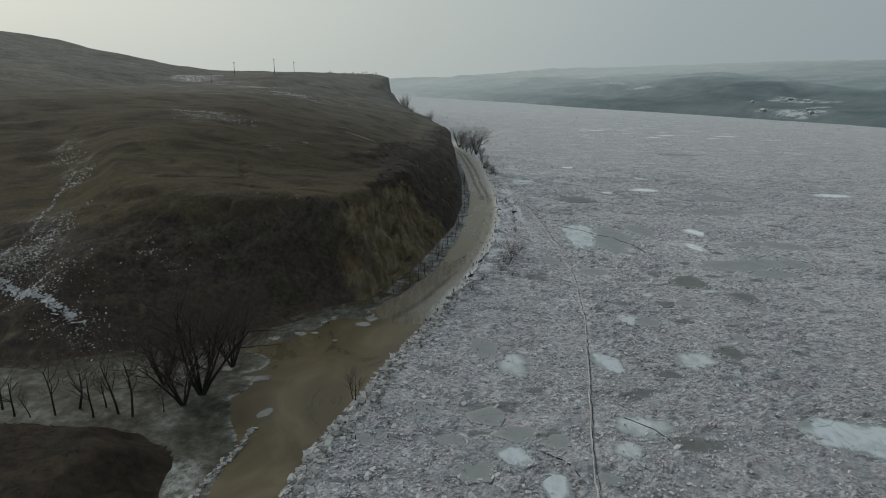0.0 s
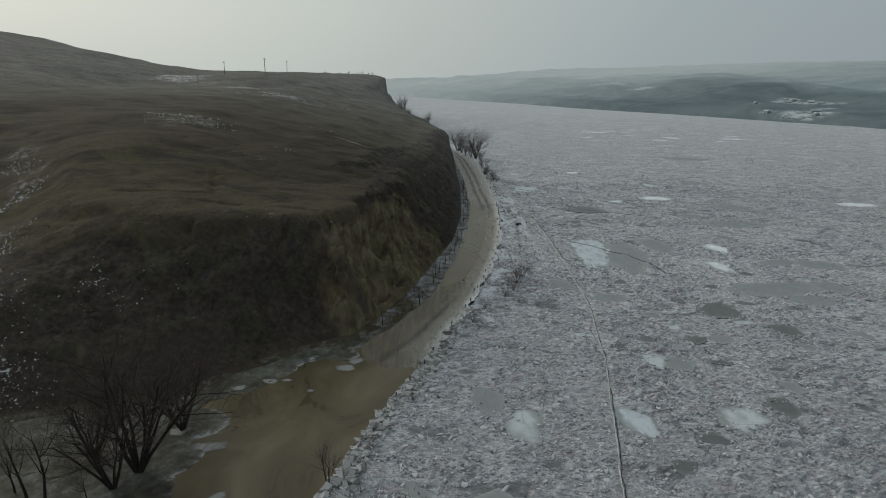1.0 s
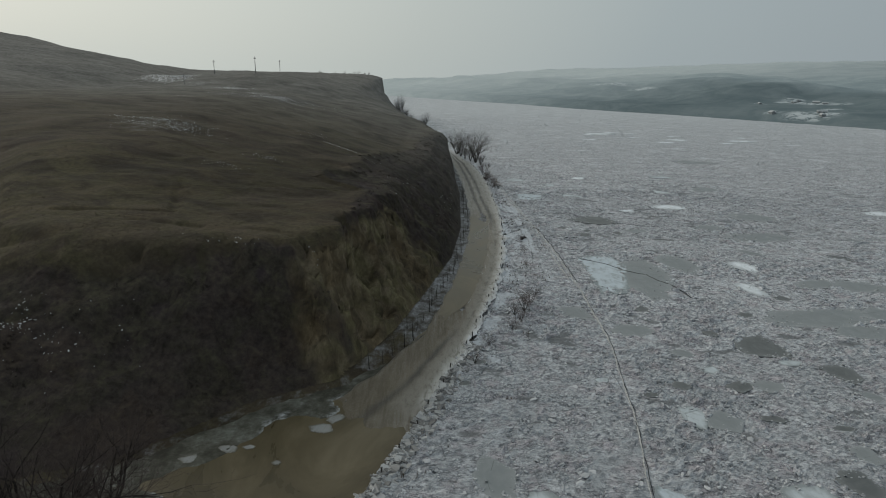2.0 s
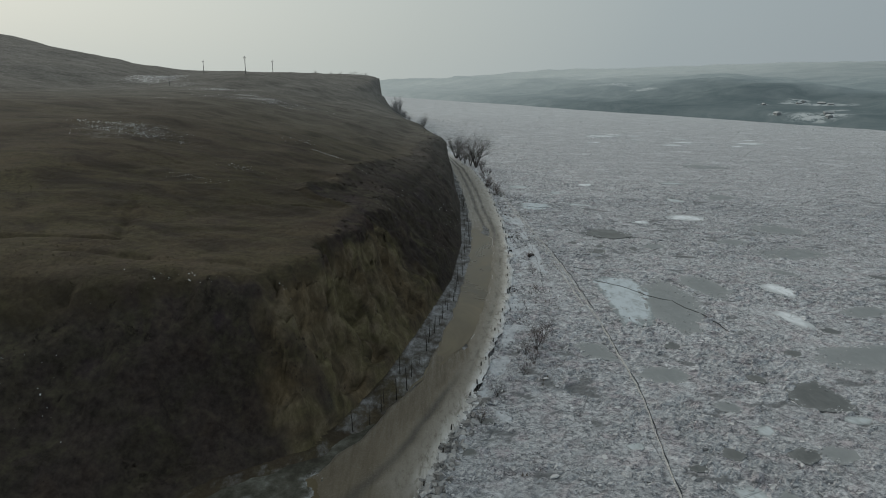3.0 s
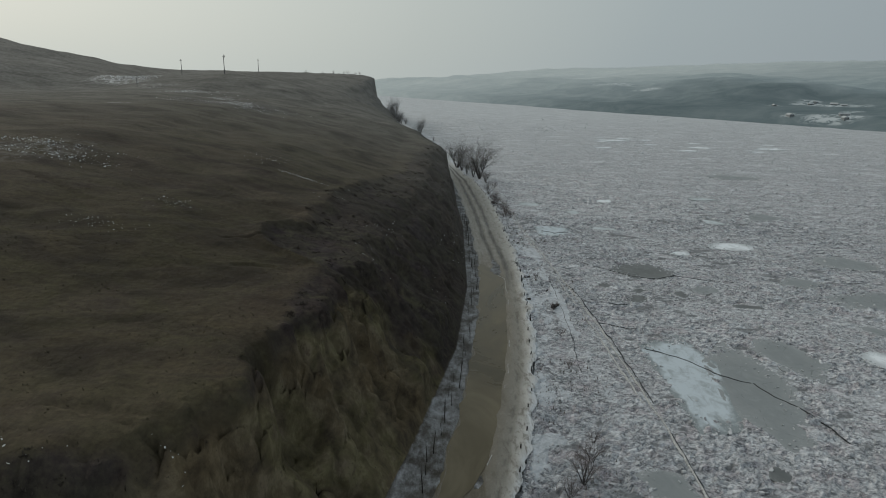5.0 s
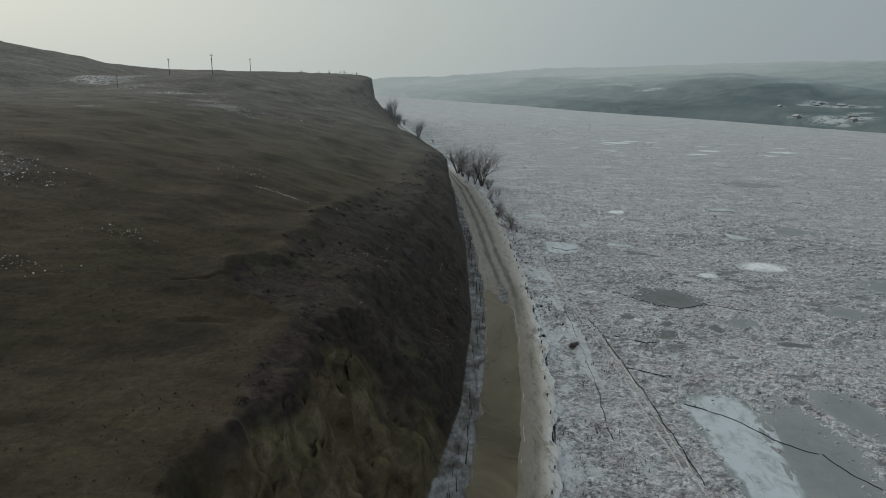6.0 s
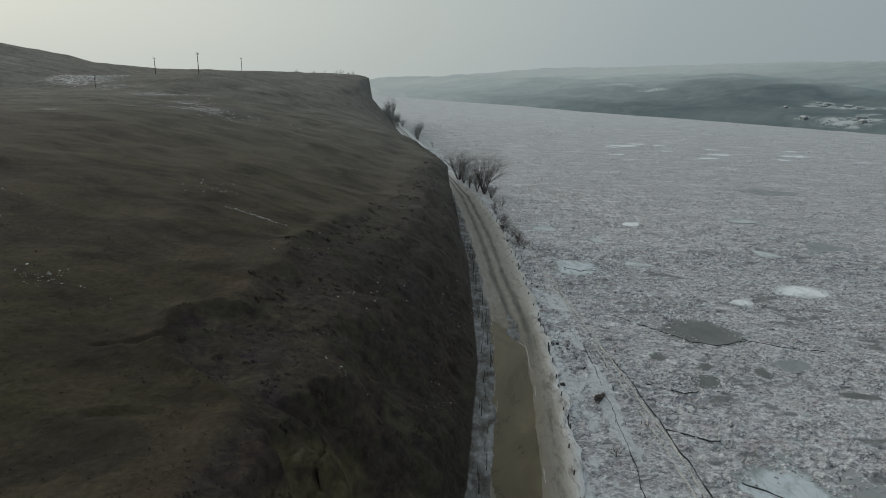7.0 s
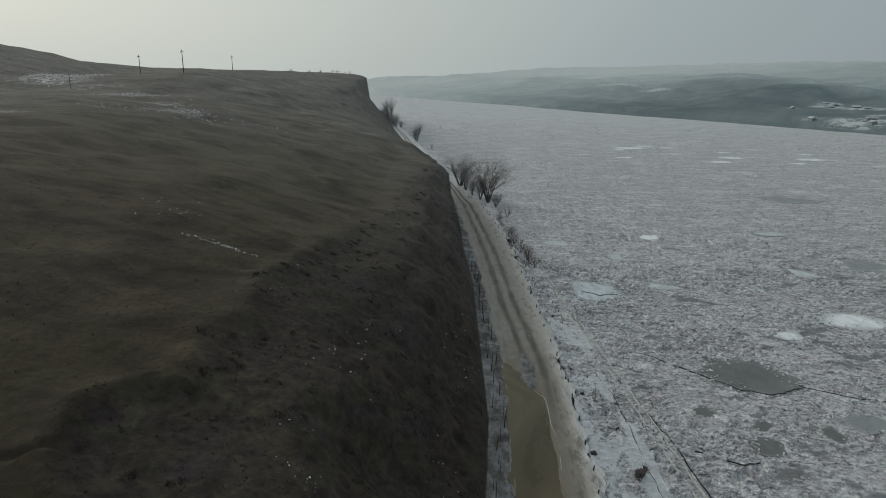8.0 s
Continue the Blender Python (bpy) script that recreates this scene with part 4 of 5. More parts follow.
def slabs(name, xs, ys, zs, sizes, material, rng, flatness=0.35, flow=None, stray=0.95):
    """Many broken ice blocks as one mesh: uneven tilted boxes."""
    n = len(xs)
    base = np.array([(-1, -1, -1), (1, -1, -1), (1, 1, -1), (-1, 1, -1), (-1, -1, 1), (1, -1, 1), (1, 1, 1), (-1, 1, 1)], float)
    v = np.repeat(base[None], n, 0)
    v = v + rng.uniform(-0.35, 0.35, v.shape)
    v[:, :, 0] *= sizes[:, None] * rng.uniform(0.6, 1.35, (n, 1))
    v[:, :, 1] *= sizes[:, None] * rng.uniform(0.35, 0.8, (n, 1))
    v[:, :, 2] *= sizes[:, None] * rng.uniform(0.2, 1.0, (n, 1)) * flatness
    a, b, c = (rng.uniform(0, math.tau, n) if flow is None else flow + stray * rng.normal(0, 1, n)), rng.normal(0, 0.35, n), rng.normal(0, 0.35, n)
    x, y, z = v[:, :, 0].copy(), v[:, :, 1].copy(), v[:, :, 2].copy()
    y, z = y * np.cos(b)[:, None] - z * np.sin(b)[:, None], y * np.sin(b)[:, None] + z * np.cos(b)[:, None]
    x, z = x * np.cos(c)[:, None] + z * np.sin(c)[:, None], -x * np.sin(c)[:, None] + z * np.cos(c)[:, None]
    x, y = x * np.cos(a)[:, None] - y * np.sin(a)[:, None], x * np.sin(a)[:, None] + y * np.cos(a)[:, None]
    v = np.stack([x + xs[:, None], y + ys[:, None], z + zs[:, None]], -1).reshape(-1, 3)
    f = np.array([(4, 5, 6, 7), (0, 1, 5, 4), (1, 2, 6, 5), (2, 3, 7, 6), (3, 0, 4, 7)])
    faces = (f[None] + 8 * np.arange(n)[:, None, None]).reshape(-1, 4)
    return mesh_from(name, v, faces, material)


def clear_of_plates(x, y, rng, rim=1.0):
    ok = np.ones(len(x), bool)
    loose = 0.35 * fbm(x, y, 1.8, 3, 53)
    for i, (px, py, pw, pl, _) in enumerate(PLATES):
        near = np.flatnonzero((np.abs(x - px) < 1.5 * pw) & (np.abs(y - py) < 1.5 * pl))
        ok[near] &= plate_reach(x[near], y[near], i) + loose[near] > rim
    return ok & (np.abs(x - np.interp(y, SEAM_Y, SEAM_X)) > 0.45)


rng = np.random.default_rng(5)
n = 120000
far_part = rng.random(n) < 0.5
sy = np.where(far_part, 190 + 1150 * rng.random(n) ** 1.7, 44 + 220 * rng.random(n) ** 1.3)
su = np.where(far_part, (40 + 0.62 * sy) * rng.random(n) ** 1.1, 130 * rng.random(n) ** 1.35 * (0.4 + 0.6 * np.clip((sy - 40) / 130, 0, 1)))
sx = ice_edge(sy) + 0.4 + su
_, to_rim = blocks(sx + 5.0 * fbm(sx, sy, 13, 4, 63), (sy + 5.0 * fbm(sx, sy, 13, 4, 66)) * 1.5, 8.5, 64)
wet = fbm((sx + 1.6 * fbm(sx, sy, 4.5, 3, 5)) * 0.8, (sy + 1.6 * fbm(sx, sy, 4.5, 3, 8)) * 1.6, 3.4, 4, 83) + 0.30 * fbm(sx, sy, 22, 2, 85)
crowd = fbm(sx, sy * 1.4, 7, 4, 81) * 1.3 + 0.45 * rng.random(n) + 0.5 * (1 - step(0.02, 0.2, to_rim)) - 0.12
crowd = np.where((np.abs(sx - 24.8) < 1.3 + 1.5 * fbm(sx, sy, 4, 3, 90)) & (sy > 150) & (sy < 265), -1, crowd)
crowd = np.where((wet > 0.45) & (sy < 300), -1, crowd)
ok = (clear_of_plates(sx, sy, rng, 0.96) | (clear_of_plates(sx, sy, rng, 0.6) & (rng.random(n) < 0.25))) & ((crowd > 0.0) | (far_part & (crowd > -0.2)))
ok &= (sy < 360) | (rng.random(n) < 1.25 - sy / 700)
ok &= sx < np.interp(sy, FAR_Y, FAR_X) - 4
sx, sy = sx[ok], sy[ok]
span = np.hypot(sx, sy - 60)
size = (0.07 + 0.20 * rng.random(len(sx)) ** 2.5) * (0.85 + np.clip(span - 110, 0, 900) / 320)
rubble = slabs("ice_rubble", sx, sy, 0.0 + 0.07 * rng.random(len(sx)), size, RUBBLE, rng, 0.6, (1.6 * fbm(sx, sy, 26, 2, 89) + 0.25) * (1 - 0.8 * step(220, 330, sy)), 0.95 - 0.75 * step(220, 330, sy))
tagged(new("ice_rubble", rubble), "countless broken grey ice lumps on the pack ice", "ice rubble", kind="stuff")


# ---- road along the foot of the bluff ----
ry = np.concatenate([np.arange(92, 300, 0.45), np.arange(300, 720, 1.6)])
ru = np.linspace(0, 1, 34)
RU, RY = np.meshgrid(ru, ry)
rl, rr = np.interp(RY, ROAD_Y, ROAD_X) - 6 * step(104, 92, RY), np.interp(RY, EDGE_Y, EDGE_X) + 0.3
RX = rl + (rr - rl) * RU + 0.35 * fbm(RY, RY * 0.5, 5, 3, 91) * (1 - 2 * np.abs(RU - 0.5)) ** 0.5 + (0.2 + 1.5 * fbm(RY, RY * 0.7, 4, 4, 92)) * step(0.85, 1.0, RU) - 0.8 * fbm(RY, RY * 0.3, 5, 3, 94) * (1 - step(0, 0.12, RU))
rz = -0.66 + 1.06 * step(90, 110, RY + 5 * fbm(RX, RY * 0.6, 6, 4, 96) + 5 * RU - 3)
bend = fbm(RY, RY * 0.2, 30, 2, 93)
rut = np.zeros(RX.shape)
for at in (0.31, 0.55):
    at = at + 0.05 * bend + 0.10 * step(245, 205, RY) * step(150, 190, RY)
    rut = np.maximum(rut, np.exp(-((RU - at - 0.012 * fbm(RX, RY, 3, 3, 98)) / 0.058) ** 2))
dry = step(190, 208, RY) + 0.8 * (1 - step(116, 128, RY)) * step(0.42, 0.5, RU)
rut = rut * np.clip(dry, 0, 1) * (1.15 + 0.7 * fbm(RX, RY, 6, 3, 95))
puddle_bed = step(0.02, 0.1, RU) * (1 - step(0.50, 0.62, RU)) * step(120, 140, RY) * (1 - step(204, 218, RY))
tread = np.exp(-((RU - 0.76 - 0.02 * bend) / 0.022) ** 2) * step(118, 130, RY) * (1 - step(205, 225, RY)) * np.clip(0.5 + 3 * fbm(RX * 0.5, RY, 1.3, 2, 108), 0, 1)
rz = rz - 0.09 * tread - 0.10 * rut - 0.16 * puddle_bed + 0.09 * fbm(RX, RY * 0.6, 2.0, 4, 97)
rz = rz + 0.38 * step(0.80, 0.92, RU) * (1 - step(0.95, 1.0, RU)) * (0.7 + 1.0 * fbm(RX, RY, 2.2, 3, 99)) * step(110, 125, RY)
rz = rz + 0.10 * np.exp(-((RU - 0.66 - 0.03 * bend) / 0.03) ** 2) * (0.6 + fbm(RX, RY, 1.0, 2, 101))
rz = rz - 0.30 * (1 - step(0.0, 0.05, RU))
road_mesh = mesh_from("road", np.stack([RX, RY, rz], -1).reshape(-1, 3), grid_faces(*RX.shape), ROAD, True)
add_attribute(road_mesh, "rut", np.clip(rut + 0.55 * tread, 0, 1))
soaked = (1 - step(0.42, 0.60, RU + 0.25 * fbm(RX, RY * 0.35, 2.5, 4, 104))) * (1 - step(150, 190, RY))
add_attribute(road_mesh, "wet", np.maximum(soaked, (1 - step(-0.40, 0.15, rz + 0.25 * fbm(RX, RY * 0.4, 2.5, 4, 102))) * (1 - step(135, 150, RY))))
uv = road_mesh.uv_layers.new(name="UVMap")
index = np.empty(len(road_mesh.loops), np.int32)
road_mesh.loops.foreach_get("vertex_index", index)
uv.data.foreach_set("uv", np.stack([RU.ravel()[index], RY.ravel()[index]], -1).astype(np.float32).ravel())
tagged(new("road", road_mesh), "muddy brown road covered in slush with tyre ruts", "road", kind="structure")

py_ = np.arange(118, 214, 0.5)
pu = np.linspace(0, 1, 10)
PU, PY = np.meshgrid(pu, py_)
pl_, pr_ = np.interp(PY, ROAD_Y, ROAD_X), np.interp(PY, EDGE_Y, EDGE_X)
left = pl_ + 0.35 + 0.9 * fbm(PY, PY, 4, 4, 103)
right = pl_ + (pr_ - pl_) * (0.62 - 0.10 * step(150, 112, PY)) + 0.45 * fbm(PY, PY * 0.7, 7, 3, 105)
right = left + (right - left) * (1 - step(199, 214, PY + 4 * fbm(PY, PY * 0.3, 3, 3, 106))) * step(117, 138, PY + 5 * fbm(PY, PY * 0.4, 5, 3, 107))
pm = mesh_from("puddle", np.stack([left + (right - left) * PU, PY, np.interp(PY, [112, 230], [0.335, 0.335])], -1).reshape(-1, 3), grid_faces(*PU.shape), WATER, True)
tagged(new("puddle", pm), "long brown puddle of silty water lying in the road", "puddle", kind="structure")

# ---- flood water at the gully mouth ----
wy = np.arange(-80, 122, 1.5)
wu = np.linspace(0, 1, 40)
WU, WY = np.meshgrid(wu, wy)
wl = np.interp(WY, [-80, 40, 60, 62, 90, 100, 110, 122], [-30, -34, -42, -80, -70, -30, -14, -4])
wr = ice_edge(WY) + 0.8
wm = mesh_from("flood_water", np.stack([wl + (wr - wl) * WU, WY, np.full(WU.shape, -0.42)], -1).reshape(-1, 3), grid_faces(*WU.shape), WATER, True)
tagged(new("flood_water", wm), "still brown silty flood water beside the river ice", "water", kind="structure")


sx_, sy_ = np.meshgrid(np.arange(-78, 0, 0.5), np.arange(30, 121, 0.5))
cover = np.full(sx_.shape, -1.0)
for cx, cy, rx, ry in [(-56, 70, 24, 13), (-38, 72, 11, 10), (-29, 73, 4, 3), (-27, 48, 4.6, 13), (-28, 60, 3.2, 6), (-31, 80, 6, 5)]:
    cover = np.maximum(cover, 1 - np.hypot((sx_ - cx) / rx, (sy_ - cy) / ry))
foot_d, _ = to_line(sx_, sy_, FOOT)
shore = np.interp(sy_, [40, 50.4, 54.7, 59.7, 65.8, 72.2, 77, 86], [-26, -24.8, -24, -22.4, -24.6, -28.5, -31.5, -36])
cover = np.maximum(cover, np.clip((shore - sx_) / 4.0, -1, 0.8) * (sy_ > 38))
cover = np.maximum(cover, 0.70 + foot_d / 11.0) + 0.55 * fbm(sx_, sy_, 6, 4, 57)
sz_ = np.where(foot_d < 2.5, -0.62 + 0.26 * step(-0.06, 0.12, cover) + 0.05 * fbm(sx_, sy_, 1.2, 3, 58) * step(0, 0.2, cover), -1.5)
sm = mesh_from("slush_ice", np.stack([sx_, sy_, sz_], -1).reshape(-1, 3), grid_faces(*sx_.shape), SLUSH, True)
pale = 0.8 - 0.8 * step(0.5, 1.2, np.hypot((sx_ + 27.5) / 3.4, (sy_ - 51.5) / 5.5))
add_attribute(sm, "crust", np.maximum(pale, (1 - step(0.03, 0.10, np.abs(cover - 0.06))) * step(-0.05, 0.15, fbm(sx_, sy_, 5, 3, 59) + 0.05)))
tagged(new("slush_ice", sm), "pale grey slushy ice over the flooded gully mouth", "slush ice", kind="structure")
for i, (fx, fy, fw, fl) in enumerate([(-24.9, 75.2, 4.2, 2.4), (-30.2, 78.1, 3.2, 2.0), (-21.4, 66.4, 1.8, 2.8), (-20.3, 91.0, 1.2, 0.9), (-12.9, 94.9, 3.2, 2.5), (-11.6, 97.2, 2.0, 2.0), (-16.6, 88.2, 1.0, 0.9), (-26.0, 88.6, 3.0, 1.8), (-22.6, 90.6, 2.4, 1.4)]):
    ob = new("drifting_ice_floe", plate_mesh("drifting_ice_floe", fw, fl, FLOE, 70 + i, 1.0))
    ob.location = (fx, fy, -0.36)
    tagged(ob, "small pale ice floe frozen into brown flood water", "ice floe", "floes in the flood water")

# ---- raised broken rim of the ice shelf ----
rng = np.random.default_rng(11)
n = 2600
ey = 44 + 74 * rng.random(n)
ex = ice_edge(ey) + 2.4 * rng.random(n) ** 1.8 - 0.2
rim = slabs("shelf_rim_blocks", ex, ey, 0.16 + 0.22 * rng.random(n) - 0.12 * (ex - ice_edge(ey)), 0.11 + 0.46 * rng.random(n) ** 3.0, EDGE, rng, 0.55)
tagged(new("shelf_rim_blocks", rim), "broken upturned ice blocks along the edge of the ice shelf", "ice blocks", kind="stuff")


def chunk_mesh(name, wide, deep, tall, material, seed):
    """An angular broken lump: the hull of a handful of uneven corners."""
    rng = random.Random(seed)
    bm = bmesh.new()
    for k in range(13):
        way = Vector((rng.gauss(0, 1), rng.gauss(0, 1), rng.gauss(0, 1))).normalized()
        bm.verts.new((way.x * wide * rng.uniform(0.75, 1.15), way.y * deep * rng.uniform(0.75, 1.15), way.z * tall * rng.uniform(0.8, 1.1)))
    hull = bmesh.ops.convex_hull(bm, input=bm.verts)
    bmesh.ops.delete(bm, geom=[v for v in hull["geom_interior"] if isinstance(v, bmesh.types.BMVert)], context="VERTS")
    return bm_mesh(name, bm, material)


rim_lumps = [chunk_mesh("ice_block", 0.5, 0.36, 0.24, EDGE, 200 + k) for k in range(9)]
rs = random.Random(19)
for k in range(150):
    by = 46 + 74 * rs.random()
    ob = new("ice_block", rim_lumps[k % 9])
    big = rs.uniform(0.55, 1.15) * (1.5 if k % 13 == 0 else 1.0)
    ob.matrix_world = pose(float(ice_edge(by)) + 0.1 + 1.7 * rs.random() ** 1.6, by, 0.12 + 0.16 * rs.random(), rs.uniform(-25, 25), rs.uniform(-25, 25), rs.uniform(0, 360)) @ Matrix.Diagonal((big, big, big, 1))
    tagged(ob, "tilted silty ice block on the rim of the ice shelf", "ice block", "blocks on the shelf rim")

# larger upended slabs in the pack ice below the gully
pack_slabs = [chunk_mesh("ice_chunk", 0.62, 0.42, 0.10, RUBBLE, 240 + k) for k in range(8)]
for k in range(140):
    by = 47 + 85 * rs.random() ** 1.4
    bx = float(ice_edge(by)) + 3 + 46 * rs.random() ** 1.3
    if not clear_of_plates(np.array([bx]), np.array([by]), rng, 1.1)[0]:
        continue
    ob = new("ice_chunk", pack_slabs[k % 8])
    big = rs.uniform(0.5, 1.15)
    ob.matrix_world = pose(bx, by, 0.04, rs.uniform(-22, 22), rs.uniform(-22, 22), rs.uniform(0, 360)) @ Matrix.Diagonal((big, big, big, 1))
    tagged(ob, "tilted grey ice chunk frozen into the pack ice", "ice chunk", "chunks in the pack ice")

# dark stones along the road's river side
for k, (bx, by, big) in enumerate([(18.9, 188.7, 0.55), (23.1, 184.9, 0.75), (24.0, 185.9, 0.45), (20.9, 202.6, 0.4), (20.3, 283.4, 1.1), (23.3, 194.0, 0.4), (22.1, 231, 0.45)]):
    ob = new("shore_stone", chunk_mesh("shore_stone", big, big * 0.75, big * 0.6, STONE, 270 + k))
    ob.matrix_world = pose(bx, by, 0.2 + 0.2 * big, 8 * k, -5 * k, 50 * k)
    tagged(ob, "dark stone lying in snow between road and river ice", "stone", "stones along the shore")

# ---- seam and cracks ----
def ribbon(name, xs, ys, width, z, material, seed, wander=0.12, fine=0.5):
    """A narrow strip along a line in plan, with an uneven width."""
    s = np.concatenate([[0], np.cumsum(np.hypot(np.diff(xs), np.diff(ys)))])
    t = np.arange(0, s[-1], fine)
    x, y = np.interp(t, s, xs), np.interp(t, s, ys)
    x, y = x + wander * 2 * fbm(t, t * 0, 3.0, 3, seed), y + wander * 2 * fbm(t, t * 0 + 5, 3.0, 3, seed + 3)
    dx, dy = np.gradient(x), np.gradient(y)
    ln = np.hypot(dx, dy)
    nx, ny = -dy / ln, dx / ln
    w = width * 0.5 * (1 + 1.1 * fbm(t, t * 0 + 9, 2.0, 3, seed + 7))
    rows = [np.stack([x + nx * w * k, y + ny * w * k, z + h * (1 + fbm(t, t * 0 + 3, 0.9, 2, seed + 9))], -1) for k, h in ((-1, -0.09), (-0.55, 0.0), (0.5, 0.0), (1, -0.09))]
    v = np.stack(rows, 1)
    return mesh_from(name, v.reshape(-1, 3), grid_faces(len(t), 4), material)


for ys, xs, w in ((SEAM_Y[:6], np.array(SEAM_X[:6]) - 0.06, 0.18), (SEAM_Y[5:], SEAM_X[5:], 0.27), ([150, 176, 194, 211, 225, 242, 268, 295, 321], [28.7, 28.3, 27.4, 26.8, 26.1, 24.9, 24.3, 23.7, 23.5], 0.30)):
    seam_ob = new("pressure_seam", ribbon("pressure_seam", xs, ys, w, 0.015 if ys[0] < 100 else 0.09, SEAM, 3, 0.2))
    tagged(seam_ob, "long straight silty pressure seam across the pack ice", "ice seam", kind="structure")
crack_ob = new("ice_crack", ribbon("ice_crack", np.array(SEAM_X[:7]) + 0.1, SEAM_Y[:7], 0.07, 0.03, CRACK, 13))
tagged(crack_ob, "narrow dark open crack beside the seam in the ice", "ice crack", kind="structure")
for i, (cx, cy, w) in enumerate([((33, 39, 44.5, 48, 54), (217, 210.5, 204.5, 203.8, 206), 0.35), ((54, 60, 68), (206, 203, 201), 0.2), ((34.6, 38.5, 42.5, 46.5), (167.5, 165, 158.5, 156), 0.22),
                                 ((46.5, 50.5, 51), (156, 147, 141), 0.2), ((23.3, 26.2, 27.5), (66.0, 63.2, 60.6), 0.14), ((12, 14.5, 15.2), (58.5, 56.5, 54), 0.16), ((31, 36, 43), (190, 187.5, 187.8), 0.2), ((29.8, 30.0, 30.1, 29.9, 29.4, 28.7), (150, 158, 168, 178, 188, 198), 0.16), ((22.1, 22.8, 23.8, 24.5, 25.2, 24.6), (158.5, 165, 172.7, 184, 200, 211), 0.12), ((30.1, 33.0, 36.3), (177.5, 176.1, 175.1), 0.3), ((31.6, 34.1, 36.0, 38.6), (246.2, 242.8, 244.0, 244.1), 0.4)]):
    ob = new("ice_crack", ribbon("ice_crack", cx, cy, w * 0.8, 0.08, CRACK, 31 + 5 * i, 0.2 if w < 0.17 else 0.5))
    tagged(ob, "thin dark crack wandering through the pack ice", "ice crack", kind="structure")

# a thin pale ice rim along the puddle, and a slush ridge along the flooded shore
rim_of_puddle = new("puddle_rim", ribbon("puddle_rim", right[36:176:5, -1] + 0.05, PY[36:176:5, -1], 0.11, 0.39, SEAM, 61, 0.1))
tagged(rim_of_puddle, "thin pale ice rim along the brown puddle", "ice rim", kind="structure")
rng = np.random.default_rng(67)
ridge_y = 36 + 27 * rng.random(420)
ridge_x = np.interp(ridge_y, [36, 42, 50.4, 54.7, 59.7, 65.8], [-26.6, -25.6, -24.4, -23.6, -22.0, -21.8]) + 0.5 * fbm(ridge_y, ridge_y * 0, 5, 3, 68) + rng.normal(0, 0.22, 420)
shore_ridge = new("slush_ridge", slabs("slush_ridge", ridge_x, ridge_y, np.full(420, -0.33), 0.10 + 0.22 * rng.random(420) ** 2, EDGE, rng, 0.4))
tagged(shore_ridge, "pale crusted slush ridge along the flooded shore", "slush ridge", kind="stuff")

# ---- trees ----
def limb(verts, faces, a, b, ra, rb, sides):
    """A tapered branch between two places."""
    d = (b - a).normalized()
    u = d.orthogonal().normalized()
    w = d.cross(u)
    k0 = len(verts)
    for p, r in ((a, ra), (b, rb)):
        for k in range(sides):
            t = math.tau * k / sides
            verts.append(p + (u * math.cos(t) + w * math.sin(t)) * r)
    for k in range(sides):
        j = (k + 1) % sides
        faces.append((k0 + k, k0 + j, k0 + sides + j, k0 + sides + k))


def grow(rng, wood, twigs, p, d, length, radius, level, spread, lift, last=4):
    """One branch in short bent pieces, and the branches that leave it."""
    verts, faces = wood if level < 2 else twigs
    pieces = 4 if level < 2 else 2
    for k in range(pieces):
        bent = (d + Vector((rng.uniform(-1, 1), rng.uniform(-1, 1), rng.uniform(-0.6, 1) * lift)) * (0.16 + 0.05 * level)).normalized()
        q = p + bent * (length / pieces)
        r = radius * (1 - 0.16 * (k + 1))
        limb(verts, faces, p, q, radius * (1 - 0.16 * k), r, 6 if level < 1 else (4 if level < 2 else 3))
        if level < last and (k > 0 or level > 0) and not (level == last - 1 and rng.random() < 0.45):
            for _ in range(2):
                a = rng.uniform(0, math.tau)
                side = bent.orthogonal().normalized()
                side.rotate(Matrix.Rotation(a, 3, bent))
                way = (bent * (1 - spread * 0.5) + side * spread).normalized()
                grow(rng, wood, twigs, q, way, length * rng.uniform(0.42, 0.62), r * 0.58, level + 1, spread, lift, last)
        p, d = q, bent


def bare_tree(name, label, height, stems, spread, seed, lean=0.12, group="", bark=BARK, twig=TWIG, last=4):
    rng = random.Random(seed)
    wood, twigs = ([], []), ([], [])
    for s in range(stems):
        way = Vector((rng.uniform(-lean, lean), rng.uniform(-lean, lean), 1)).normalized()
        at = Vector((0, 0, -0.4))
        grow(rng, wood, twigs, at, way, height * rng.uniform(0.75, 0.95), height * 0.02, 0, spread, 0.5, last)
    root = new(name)
    part("trunk", mesh_from("trunk", wood[0], wood[1], bark), root, "crooked trunk and limbs")
    part("crown", mesh_from("crown", twigs[0], twigs[1], twig), root, "bare winter twigs")
    return tagged(root, label, "tree", group)


def stand(ob, x, y, z=None, turn=0.0, scale=1.0):
    ob.location = (x, y, land_at(x, y) if z is None else z)
    ob.rotation_euler = (0, 0, turn)
    ob.scale = (scale, scale, scale)
    return ob


def planted(ob, x, y, z, turn, scale):
    c = copy_thing(ob, Matrix.Translation((x, y, z)) @ pose(0, 0, 0, 0, 0, turn))
    c.scale = (scale, scale, scale)
    return c


